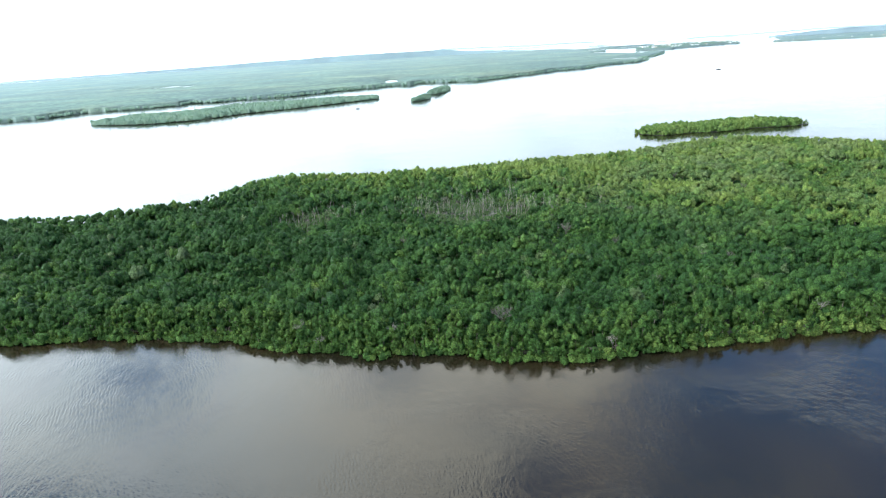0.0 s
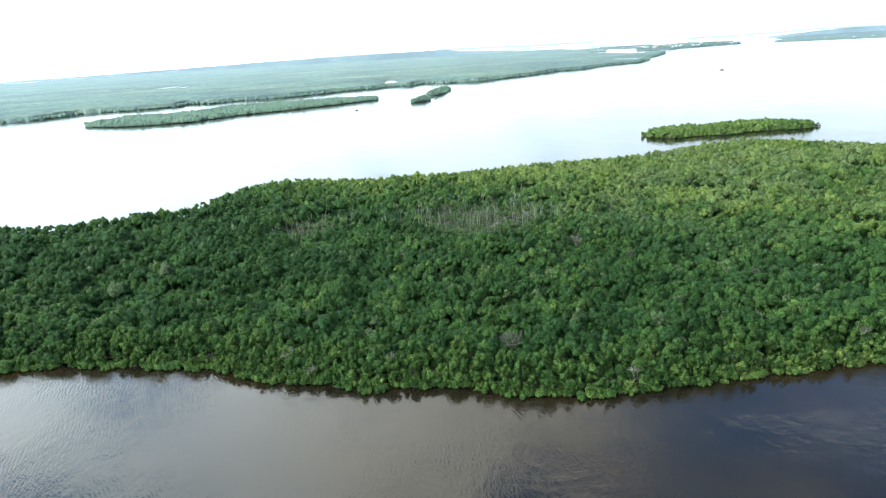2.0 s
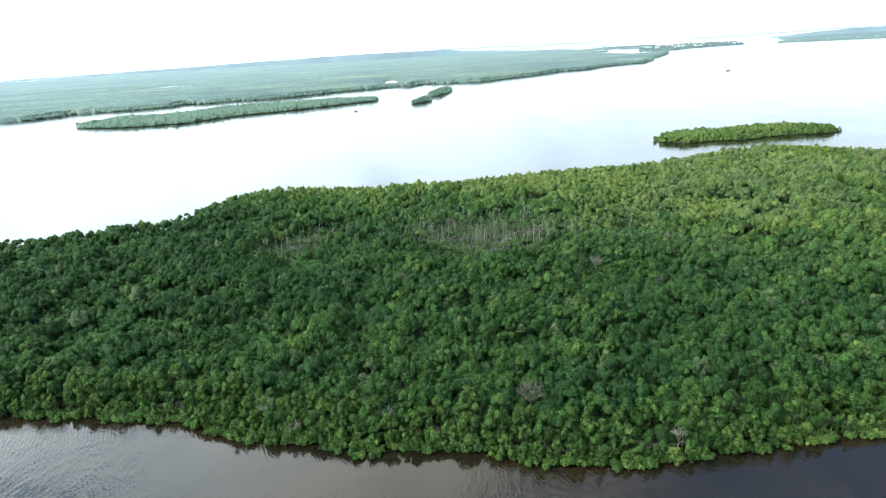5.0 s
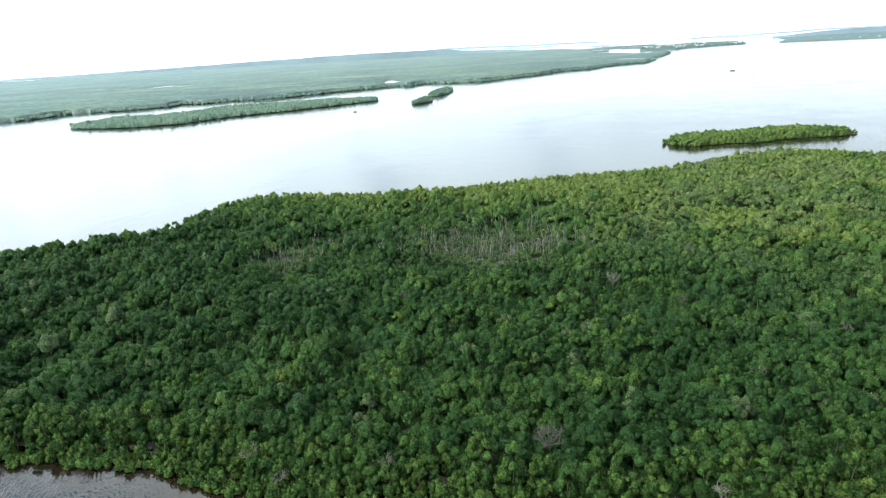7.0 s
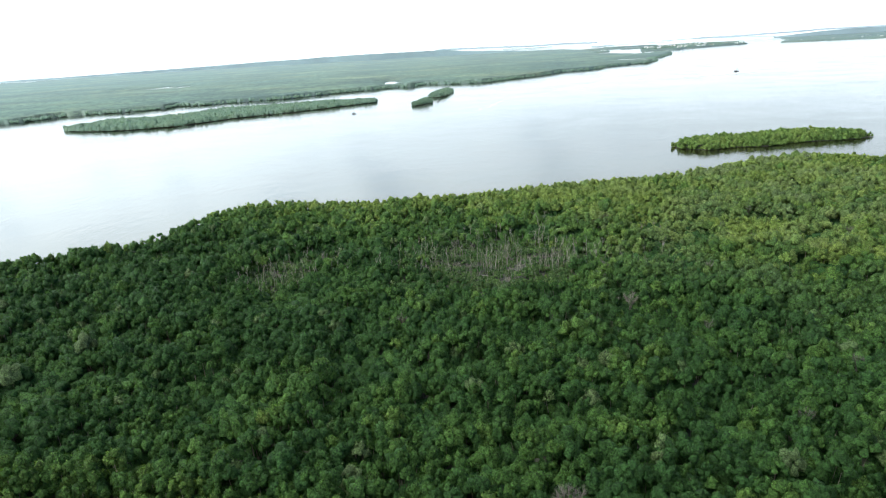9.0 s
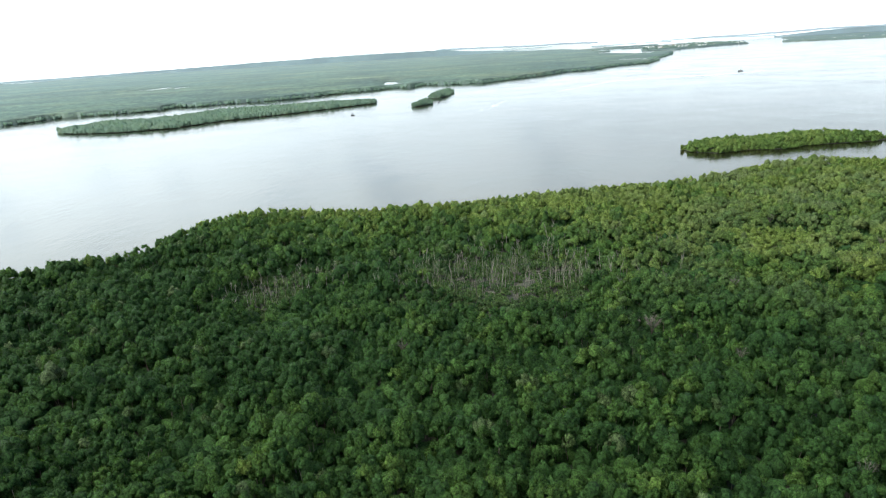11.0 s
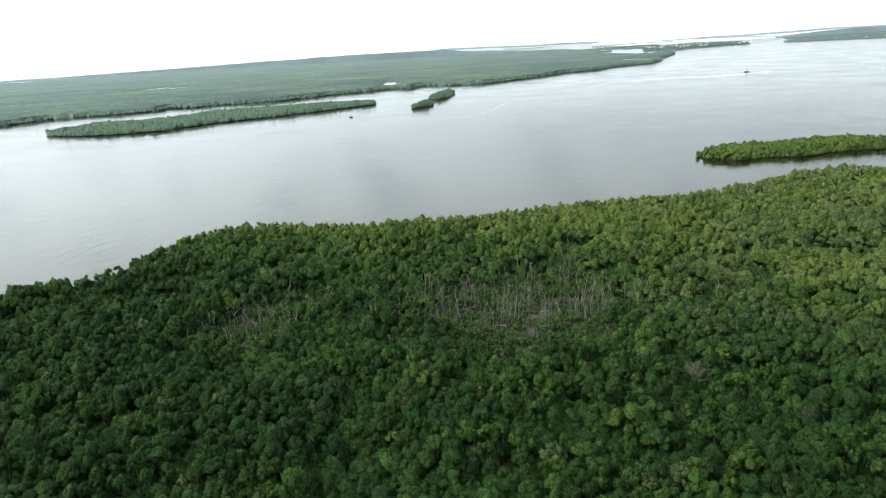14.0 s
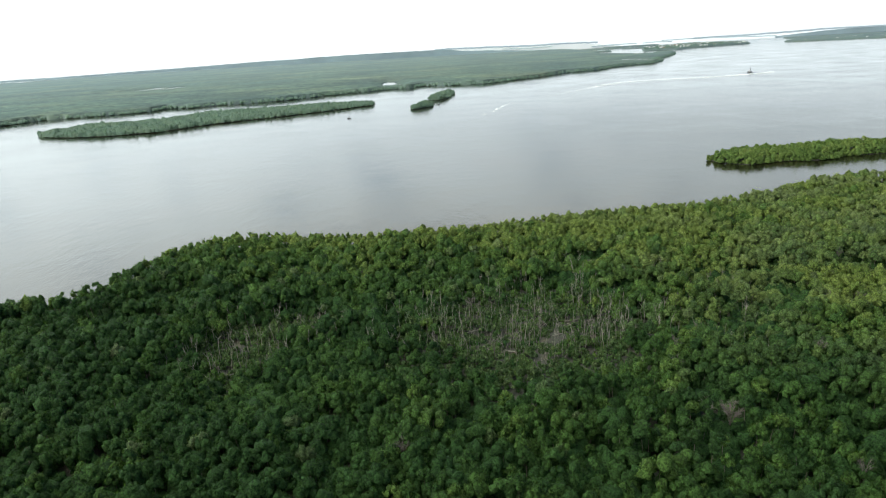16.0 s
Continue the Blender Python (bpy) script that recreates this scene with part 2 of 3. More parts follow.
def shore_distance(poly, x, y):
    x, y = np.asarray(x, float), np.asarray(y, float)
    best = np.full(x.shape, 1e9)
    for (x0, y0), (x1, y1) in zip(poly, poly[1:] + poly[:1]):
        dx, dy = x1 - x0, y1 - y0
        s = np.clip(((x - x0) * dx + (y - y0) * dy) / (dx * dx + dy * dy + 1e-9), 0, 1)
        best = np.minimum(best, np.hypot(x - x0 - s * dx, y - y0 - s * dy))
    return best


def rough_outline(poly, step, size, inset=0.0):
    """The outline cut into short pieces, drawn in by inset metres and made uneven."""
    out = []
    for (x0, y0), (x1, y1) in zip(poly, poly[1:] + poly[:1]):
        k = max(1, int(math.hypot(x1 - x0, y1 - y0) / step))
        for i in range(k):
            e = inset / max(math.hypot(x1 - x0, y1 - y0), 1e-6)
            x, y = x0 + (x1 - x0) * i / k - (y1 - y0) * e, y0 + (y1 - y0) * i / k + (x1 - x0) * e
            out.append((x + size * (float(smooth_noise(x, y, step * 2.5, 5)) - 0.5) * 2, y + size * (float(smooth_noise(x, y, step * 2.5, 9)) - 0.5) * 2))
    return out


def leaf_triangles(c, r, count, size, rng, up, flat, low):
    """Leaf tufts round lobes: three corners each. c: lobe centres, r: lobe radii. Returns corners and the lobe of each tuft."""
    n = len(c)
    lobe = np.repeat(np.arange(n), count)
    z = rng.uniform(low, 1, len(lobe))
    a = rng.uniform(0, 2 * np.pi, len(lobe))
    h = np.sqrt(1 - z * z)
    d = np.stack([h * np.cos(a), h * np.sin(a), z], 1)
    p = c[lobe] + d * (r[lobe] * rng.uniform(0.86, 1.3, len(lobe)))[:, None] * (1, 1, flat)
    nor = d + rng.normal(0, 0.38, d.shape)
    nor /= np.linalg.norm(nor, axis=1)[:, None]
    t = np.cross(nor, rng.normal(0, 1, d.shape))
    t /= np.linalg.norm(t, axis=1)[:, None] + 1e-9
    b = np.cross(nor, t)
    s = size * rng.uniform(0.7, 1.35, len(lobe))
    corners = []
    for k in range(3):
        ang = 2.094 * k + rng.uniform(-0.4, 0.4, len(lobe))
        tip = np.array((0, 0, 1.2)) * s[:, None] if k == 0 else 0.0
        corners.append(p + (np.cos(ang) * s)[:, None] * t + (np.sin(ang) * s)[:, None] * b + tip)
    soft = d * 0.75 + nor * 0.35 + rng.normal(0, 0.16, d.shape) + np.array((0, 0, up))
    soft /= np.linalg.norm(soft, axis=1)[:, None]
    return np.stack(corners, 1).reshape(-1, 3), lobe, np.repeat(soft, 3, 0)


def crown_lobes(x, y, top, rad, k, rng, drop=0.0, dome=1.0, fat=1.06):
    """Lobes of the crowns of many trees. drop: how far below the top the foliage also hangs at the rim."""
    n = len(x)
    tree = np.repeat(np.arange(n), k)
    u = np.sqrt(rng.uniform(0, 1, n * k))
    a = rng.uniform(0, 2 * np.pi, n * k)
    d = u * 0.72
    lr = rad[tree] * rng.uniform(0.85, 1.3, n * k) * fat / math.sqrt(k + 1.5)
    cx = x[tree] + d * rad[tree] * np.cos(a)
    cy = y[tree] + d * rad[tree] * np.sin(a)
    fall = rad[tree] * dome * d ** 2 + rng.uniform(0, 0.5, n * k) + np.broadcast_to(drop, (n,))[tree] * rng.uniform(0, 1, n * k) * (u > 0.35)
    cz = np.maximum(top[tree] - lr * 0.8 - fall, 0.55 * lr)
    return np.stack([cx, cy, cz], 1), lr, tree


def clump_domes(c, r, seg, rng, rings=2, flat=1.3):
    """A bumpy, solid clump of foliage for each lobe: corners, triangles, the lobe of each corner and its outward way."""
    n = len(c)
    polar = np.concatenate([[0.0], np.repeat(np.linspace(0, 1.75, rings + 1)[1:], seg)])
    turn = np.concatenate([[0.0], (np.arange(rings)[:, None] * 0.5 + np.arange(seg)[None]).ravel() * 2 * np.pi / seg])
    a = turn[None] + rng.uniform(0, 6.28, (n, 1)) + rng.normal(0, 0.14, (n, len(turn)))
    p = polar[None] + rng.normal(0, 0.08, a.shape)
    d = np.stack([np.sin(p) * np.cos(a), np.sin(p) * np.sin(a), np.cos(p)], 2)
    v = c[:, None] + d * (r[:, None] * rng.uniform(0.55, 1.3, a.shape))[..., None] * (1, 1, flat)
    f = [(0, 1 + i, 1 + (i + 1) % seg) for i in range(seg)]
    for k in range(rings - 1):
        for i in range(seg):
            p0, p1 = 1 + k * seg + i, 1 + k * seg + (i + 1) % seg
            f += [(p0, p0 + seg, p1), (p1, p0 + seg, p1 + seg)]
    m = len(turn)
    faces = (np.arange(n) * m)[:, None, None] + np.array(f)[None]
    return v.reshape(-1, 3), faces.reshape(-1, 3), np.repeat(np.arange(n), m), d.reshape(-1, 3)


def foliage_mesh(name, x, y, top, rad, tint, dry_haze, k, count, size, rng, drop=0.0, mat=None, up=0.15, dome=1.0, seg=5, fat=1.06):
    """Crowns of many trees: solid clumps with a fringe of small leaf tufts."""
    c, r, tree = crown_lobes(x, y, top, rad, k, rng, drop, dome, fat)
    v, f, lobe, out = clump_domes(c, r, seg, rng)
    soft, inner = out * 0.9 + rng.normal(0, 0.3, out.shape) + np.array((0, 0, up)), len(v)
    if count:
        lv, ll, ls = leaf_triangles(c, r, count, size, rng, up, 1.3, -0.1)
        f = np.concatenate([f, len(v) + np.arange(len(lv)).reshape(-1, 3)])
        v, lobe, soft = np.concatenate([v, lv]), np.concatenate([lobe, np.repeat(ll, 3)]), np.concatenate([soft, ls])
    per = tree[lobe]
    ball = v - np.stack([x, y, top - 1.1 * rad], 1)[per]
    soft = soft + 0.45 * ball / (np.linalg.norm(ball, axis=1)[:, None] + 1e-6)
    soft /= np.linalg.norm(soft, axis=1)[:, None]
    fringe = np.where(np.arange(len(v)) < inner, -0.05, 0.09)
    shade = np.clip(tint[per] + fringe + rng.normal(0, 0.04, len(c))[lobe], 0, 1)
    return mesh_from(name, v, f, [mat or LEAVES], shade, dry_haze[per], soft)


def trunk_arrays(x, y, top, rng, width=0.09):
    """Three-sided leaning stems for many trees."""
    n = len(x)
    ang = np.arange(3) * 2.094
    ring = np.stack([np.cos(ang), np.sin(ang)], 1)
    lean = rng.normal(0, 0.35, (n, 2))
    lo = np.concatenate([np.stack([x, y], 1)[:, None] + ring * width, np.full((n, 3, 1), 0.1)], 2)
    hi = np.concatenate([(np.stack([x, y], 1) + lean)[:, None] + ring * width * 0.5, np.repeat((top * 0.62)[:, None, None], 3, 1)], 2)
    v = np.concatenate([lo, hi], 1).reshape(-1, 3)
    base = (np.arange(n) * 6)[:, None, None]
    f = base + np.array([(0, 1, 4, 3), (1, 2, 5, 4), (2, 0, 3, 5)])[None]
    return v, f.reshape(-1, 4)


def tube(bm, pts, radii, sides=6):
    """A tapered tube along the points."""
    rings = []
    for i, p in enumerate(pts):
        p = Vector(p)
        d = (Vector(pts[min(i + 1, len(pts) - 1)]) - Vector(pts[max(i - 1, 0)])).normalized()
        q = d.to_track_quat("Z", "Y")
        rings.append([bm.verts.new(p + q @ Vector((math.cos(2 * math.pi * s / sides) * radii[i], math.sin(2 * math.pi * s / sides) * radii[i], 0))) for s in range(sides)])
    for r0, r1 in zip(rings, rings[1:]):
        for s in range(sides):
            bm.faces.new((r0[s], r0[(s + 1) % sides], r1[(s + 1) % sides], r1[s]))
    bm.faces.new(rings[-1])
    bm.faces.new(rings[0][::-1])


# ---- the plan ----
ISLAND = [(-420, 180), (-300, 167), (-190, 158), (-109, 149.3), (-88, 149.3), (-56, 144.2), (-46, 140.2), (-37, 135.2), (-14, 128.2), (1, 127), (14, 122), (28, 119.4), (42, 119), (57, 120.4), (75, 122), (109, 124), (170, 130), (260, 151), (300, 200),
          (296, 260), (274, 306), (253, 320), (231, 342), (209, 362), (187, 371), (165, 362), (134, 346), (102, 338), (58, 336), (25, 328), (-11, 326), (-42, 329), (-66, 336), (-84, 329), (-93, 312), (-98, 290), (-131, 277), (-150, 268), (-185, 272), (-300, 285), (-420, 290)]
SMALL_ISLAND = [(159, 443), (162, 433), (174, 423), (194, 427), (211, 423), (232, 430), (253, 429), (272, 429), (285, 435), (279, 447), (266, 457), (244, 457), (202, 459), (182, 457), (166, 450)]
LONG_ISLET = [(-408, 806), (-391, 788), (-364, 770), (-316, 757), (-262, 768), (-218, 822), (-158, 855), (-95, 903), (-54, 938), (-47, 958), (-66, 966), (-141, 976), (-214, 955), (-268, 958), (-299, 880), (-340, 876), (-378, 866), (-396, 830)]
ISLET_WEST = [(-3, 860), (-1, 848), (8, 850), (25, 876), (27, 905), (18, 900), (6, 885)]
ISLET_EAST = [(22, 985), (26, 968), (36, 960), (50, 984), (66, 1070), (60, 1085), (44, 1070), (28, 1020)]
MAINLAND = [(-5000, 300), (-1600, 640), (-900, 830), (-552, 950), (-522, 1030), (-446, 1043), (-390, 1062), (-384, 1112), (-337, 1092), (-300, 1118), (-213, 1132), (-128, 1207), (-41, 1269), (-4, 1262), (23, 1313), (75, 1277), (138, 1266), (188, 1315), (255, 1377), (342, 1493), (413, 1520), (527, 1667), (612, 1701),
            (694, 1844), (730, 1990), (806, 2096), (930, 2330), (995, 2480), (1040, 2650), (950, 2560), (870, 2450), (850, 2700), (820, 2900), (950, 3300), (1050, 4000), (1150, 4850), (-5000, 4850)]
TOWN_LAND = [(1080, 3020), (1207, 2930), (1330, 3060), (1445, 3160), (1656, 3300), (1730, 3300), (1800, 3480), (1870, 3700), (1800, 4100), (1640, 3900), (1420, 3700), (1250, 3500)]
FAR_BANK = [(1830, 3180), (1960, 3080), (2100, 2960), (2400, 2500), (3000, 1900), (3800, 1500), (4850, 1500), (4850, 4850), (2700, 4850), (2500, 4300), (2150, 3600)]
FAR_KEYS = [(905, 3350, 130, 60), (1180, 4050, 160, 70), (1560, 4560, 200, 80), (2200, 4700, 330, 70), (1330, 3830, 80, 40)]
PONDS = [(-45, 1480, 16, 60), (-28, 1420, 15, 26), (-722, 1950, 34, 70), (-660, 1940, 26, 60), (-622, 1870, 16, 45), (-752, 1890, 16, 60), (-822, 1954, 16, 45), (-2440, 4280, 60, 250), (690, 2060, 46, 70), (905, 2750, 26, 90), (2600, 3760, 90, 180), (2350, 3420, 40, 80), (1010, 3000, 26, 110)]
CLEARINGS = [(24, 245.5, 22, 20), (-45, 249, 9, 12), (-31, 260, 8, 6)]
GAPS = [(42, 146, 2.2), (50, 203, 3.2), (90, 197, 3.6), (128, 207, 3.0), (-12, 205, 2.6), (10, 172, 2.2), (-40, 300, 3.0), (75, 232, 2.6), (16, 216, 2.8), (31, 207, 3.0), (48, 197, 3.4), (3, 207, 2.4), (50, 214, 2.0), (-22, 211, 2.2), (36, 180, 2.4), (-22, 150, 1.8), (42, 151, 2.4), (87, 163, 2.6), (97, 202, 3.0), (137, 218, 3.2), (-64, 184, 2.4), (30, 168, 1.8), (-100, 228, 3.0), (125, 260, 3.0)]


# ---- water and ground ----
def sheet(name, x0, x1, y0, y1, z, mat):
    me = mesh_from(name, [(x0, y0, z), (x1, y0, z), (x1, y1, z), (x0, y1, z)], [(0, 1, 2, 3)], [mat])
    return new(name, me)


tagged(sheet("water", -5000, 5000, -1500, 4900, 0.0, WATER), "brown tidal river water with fine ripples", "water", kind="structure")


def land(name, poly, z, label, mat=MUD):
    """Low muddy ground with a sloping bank into the water."""
    bm = bmesh.new()
    ring = [bm.verts.new((x, y, z)) for x, y in poly]
    bm.faces.new(ring)
    foot = [bm.verts.new((x, y, -1.0)) for x, y in poly]
    for i in range(len(ring)):
        j = (i + 1) % len(ring)
        bm.faces.new((ring[i], foot[i], foot[j], ring[j]))
    bmesh.ops.recalc_face_normals(bm, faces=bm.faces)
    bmesh.ops.triangulate(bm, faces=[f for f in bm.faces if len(f.verts) > 4])
    ob = part(name, bm, mat, None)
    return tagged(ob, label, "ground", kind="structure")


ISLAND_EDGE = rough_outline(ISLAND, 6, 0.8, 4.5)
land("ground", ISLAND_EDGE, 0.25, "dark tidal mud of the mangrove island")


# ---- forest on the islands ----
def scatter(poly, pitch, seed, rim=0.6):
    """Uneven planting inside an outline, keeping rim metres off the shore."""
    rng = np.random.default_rng(seed)
    xs, ys = [p[0] for p in poly], [p[1] for p in poly]
    gx, gy = np.meshgrid(np.arange(min(xs), max(xs), pitch), np.arange(min(ys), max(ys), pitch * 0.87))
    gx = gx + (np.arange(gx.shape[0]) % 2)[:, None] * pitch / 2
    x = (gx + rng.uniform(-0.42, 0.42, gx.shape) * pitch).ravel()
    y = (gy + rng.uniform(-0.42, 0.42, gy.shape) * pitch).ravel()
    keep = inside(poly, x, y)
    x, y = x[keep], y[keep]
    d = shore_distance(poly, x, y)
    keep = d > rim
    return x[keep], y[keep], d[keep], rng


def thin_for_clearings(x, y, rng):
    near = np.full(x.shape, 9.0)
    for cx, cy, rx, ry in CLEARINGS:
        wob = 1 + 0.35 * (smooth_noise(x, y, 6, 3) - 0.5)
        near = np.minimum(near, np.hypot((x - cx) / rx, (y - cy) / ry) * wob)
    keep = (near > 1.0) & ((near > 1.5) | (rng.uniform(0, 1, x.shape) < 0.6))
    keep &= (smooth_noise(x, y, 5.5, 55) < 0.87) | (near < 1.5) | (y > 300)
    for cx, cy, r in GAPS:
        keep &= np.hypot(x - cx, (y - cy) * 0.8) > r * (0.7 + 0.6 * smooth_noise(x, y, 3, 8))
    return keep, near


def tree_traits(x, y, d, near, rng, base=6.3):
    n = len(x)
    top = base + 1.6 * (smooth_noise(x, y, 22, 1) - 0.5) + 2.0 * (smooth_noise(x, y, 6, 2) - 0.5) + rng.normal(0, 0.6, n)
    hollow = np.clip((smooth_noise(x, y, 8.5, 41) - 0.62) * 6, 0, 1) * np.clip((d - 7) / 6, 0, 1)
    top = top - 3.0 * hollow
    top = np.where(y > 160, base + (top - base) * np.clip(0.35 + d / 14, 0, 1) + 1.3 * np.clip(1.3 - d / 16, 0, 1), top)
    top = np.where(y > 300, base + 0.5 + 0.55 * (top - base), top)
    top = np.where(d < 8, top * np.where(y < 160, 0.34 + 0.082 * d, 0.84 + 0.02 * d), top)
    top = top * np.clip(0.45 + 0.55 * (near - 0.9) / 0.9, 0.5, 1)
    rad = np.clip(rng.lognormal(0.60, 0.26, n), 1.0, 3.4) * (0.85 + 0.3 * smooth_noise(x, y, 18, 4))
    top = top + 0.45 * (rad - 1.85)
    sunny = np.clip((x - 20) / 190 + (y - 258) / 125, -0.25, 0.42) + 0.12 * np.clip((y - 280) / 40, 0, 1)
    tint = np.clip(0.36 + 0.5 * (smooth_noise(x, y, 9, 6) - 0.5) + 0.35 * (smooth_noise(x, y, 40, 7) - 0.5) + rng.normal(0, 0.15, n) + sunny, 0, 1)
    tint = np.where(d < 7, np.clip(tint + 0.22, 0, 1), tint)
    dry_haze = np.where(rng.uniform(0, 1, n) < 0.025, rng.uniform(0.3, 0.6, n), 0.0)
    pale_veil = np.clip((smooth_noise(x, y, 13, 31) - 0.3) * 1.4, 0, 1) * np.clip((x + 10) / 120, 0, 1) * np.clip((y - 170) / 90, 0, 1)
    dry_haze = np.maximum(dry_haze, 0.9 * pale_veil * rng.uniform(0.4, 1, n))
    return top, rad, tint, dry_haze


x, y, d, rng = scatter(ISLAND, 2.8, 11, 0.4)
keep, near = thin_for_clearings(x, y, rng)
x, y, d, near = x[keep], y[keep], d[keep], near[keep]
top, rad, tint, dry_haze = tree_traits(x, y, d, near, rng)
front = (d < 10) & (y < 158) & (x > -90) & (x < 114)
picked = np.flatnonzero(front)
picked = picked[np.argsort(d[picked])][:300]
single = np.zeros(len(x), bool)
single[picked] = True
close = ~single & (np.abs(x) < 60 + 0.25 * np.abs(y - 180)) & (y < 262)
middle = ~single & ~close & (np.abs(x) < 190) & (y < 300)
in_sight = np.abs(x) < 0.76 * y + 32
far = ~single & ~close & ~middle & in_sight
outer = ~single & ~close & ~middle & ~in_sight


def forest(mask, k, count, size, seed, label):
    r = np.random.default_rng(seed)
    drop = np.where(d[mask] < 4.5, 3.2, 0.6)
    ob = new("mangrove_forest", foliage_mesh("mangrove_forest", x[mask], y[mask], top[mask], rad[mask], tint[mask], dry_haze[mask], k, count, size, r, drop, dome=1.35, seg=5 if k > 10 else 4, fat=1.16 if k > 10 else 1.28))
    tagged(ob, label, "forest", kind="stuff")
    v, f = trunk_arrays(x[mask], y[mask], top[mask], r)
    st = new("stems", mesh_from("stems", v, f, [BARK]))
    st.parent = ob
    return ob


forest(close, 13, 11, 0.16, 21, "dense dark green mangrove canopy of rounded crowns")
forest(middle, 9, 8, 0.19, 22, "dense green mangrove canopy, tinted yellower for sunlight towards the far shore")
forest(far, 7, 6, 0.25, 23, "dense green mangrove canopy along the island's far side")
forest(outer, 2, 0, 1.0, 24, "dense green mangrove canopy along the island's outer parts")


def understory():
    """Lower foliage that closes the space beneath the canopy."""
    px, py, pd, r = scatter(ISLAND, 3.2, 17, 1.5)
    q = thin_for_clearings(px, py, r)[1]
    keep = (q > 1.35) & (np.abs(px) < 0.76 * py + 32)
    keep &= (py > 170) | (pd > 6)
    px, py, pd = px[keep], py[keep], pd[keep]
    n = len(px)
    h = r.uniform(2.0, 3.6, n) * np.clip(0.55 + 0.08 * pd, 0.5, 1)
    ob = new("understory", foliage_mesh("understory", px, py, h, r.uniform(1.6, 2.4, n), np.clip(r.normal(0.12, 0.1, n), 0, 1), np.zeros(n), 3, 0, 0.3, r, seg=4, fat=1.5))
    tagged(ob, "lower foliage tinted dark green for shade beneath the mangrove canopy", "undergrowth", kind="stuff")


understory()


def shore_shrubs():
    """Foliage hanging down to the water along the island's near shore."""
    r = np.random.default_rng(19)
    px, py, off = [], [], []
    for (x0, y0), (x1, y1) in zip(ISLAND[3:16], ISLAND[4:17]):
        q = math.hypot(x1 - x0, y1 - y0)
        n = int(q * 2.2)
        t, o = r.uniform(0, 1, n), r.uniform(0.3, 3.2, n)
        o = o + 1.1 * (smooth_noise(x0 + (x1 - x0) * t, y0 + (y1 - y0) * t, 5, 77) - 0.5) * 2
        px.append(x0 + (x1 - x0) * t - (y1 - y0) / q * o)
        py.append(y0 + (y1 - y0) * t + (x1 - x0) / q * o)
        off.append(o)
    px, py, off = np.concatenate(px), np.concatenate(py), np.concatenate(off)
    n = len(px)
    h = np.clip(1.1 + 0.75 * (off - 0.3) + r.normal(0, 0.4, n), 0.7, 3.6)
    t = np.clip(r.normal(0.5, 0.13, n) + 0.3 * (smooth_noise(px, py, 5, 78) - 0.5) + 0.3 * np.clip((px - 45) / 30, 0, 1), 0, 1)
    ob = new("shore_shrubs", foliage_mesh("shore_shrubs", px, py, h, r.uniform(0.9, 1.5, n), t, np.zeros(n), 5, 7, 0.2, r, h * 0.8))
    tagged(ob, "green mangrove foliage hanging low over the water's edge", "shrub", kind="stuff")


shore_shrubs()


def mangrove_tree(seed):
    """One shore tree with foliage hanging to the water, its stem and prop roots, standing at the origin."""
    r = np.random.default_rng(seed)
    ob = new("mangrove_tree")
    h, w = r.uniform(5.0, 6.4), r.uniform(1.6, 2.3)
    one = np.zeros(1)
    me = foliage_mesh("crown", one, one, np.array([h]), np.array([w]), np.array([r.uniform(0.3, 0.68)]), one, 20, 10, 0.18, r, np.array([h * 0.72]), fat=1.35)
    new("crown", me).parent = ob
    bm = bmesh.new()
    lean = r.normal(0, 0.25, 2)
    tube(bm, [(0, 0, 0.7), (lean[0] * 0.5, lean[1] * 0.5, h * 0.4), (lean[0], lean[1], h * 0.62)], [0.11, 0.08, 0.04])
    part("trunk", bm, BARK, ob)
    for i in range(5):
        a = i * 1.257 + r.uniform(-0.3, 0.3)
        bm = bmesh.new()
        tube(bm, [(0, 0, 0.95), (math.cos(a) * 0.5, math.sin(a) * 0.5, 0.75), (math.cos(a) * 0.95, math.sin(a) * 0.95, -0.6)], [0.05, 0.045, 0.035], 5)
        part("prop_root", bm, BARK, ob, "arching prop root standing in the mud")
    return ob


def grouped_copies(kinds, places, label, category, group):
    """Copies of the kinds at the places (x, y, z, turn, scale); the first use of each kind is the kind itself."""
    used = set()
    for i, (px, py, pz, turn, sc) in enumerate(places):
        k = i % len(kinds)
        m = pose(px, py, pz, 0, 0, turn) @ Matrix.Diagonal((sc, sc, sc, 1))
        if k in used:
            ob = copy_thing(kinds[k], m)
        else:
            ob = kinds[k]
            used.add(k)
            first[k] = m
        tagged(ob, label, category, group)
    for k in used:
        kinds[k].matrix_basis = first[k]


first = {}
rng = np.random.default_rng(5)
places = [(float(x[i]), float(y[i]), 0.1, float(rng.uniform(0, 360)), float(np.clip(top[i] / 5.4, 0.46, 1.15) * rng.uniform(0.9, 1.1))) for i in picked]
grouped_copies([mangrove_tree(100 + i) for i in range(14)], places, "bright green mangrove tree hanging over the shore water", "tree", "mangrove trees along the near shore")


def island_woods(poly, pitch, seed, k, count, size, base, label, mat):
    px, py, pd, r = scatter(poly, pitch, seed, 1.0)
    n = len(px)
    h = base + 1.8 * (smooth_noise(px, py, 14, seed) - 0.5) + r.normal(0, 0.5, n)
    h = np.where(pd < 8, h * (0.5 + 0.0625 * pd), h)
    w = r.uniform(0.62, 0.95, n) * pitch
    t = np.clip(0.55 + 0.5 * (smooth_noise(px, py, 12, seed + 1) - 0.5) + r.normal(0, 0.12, n), 0, 1)
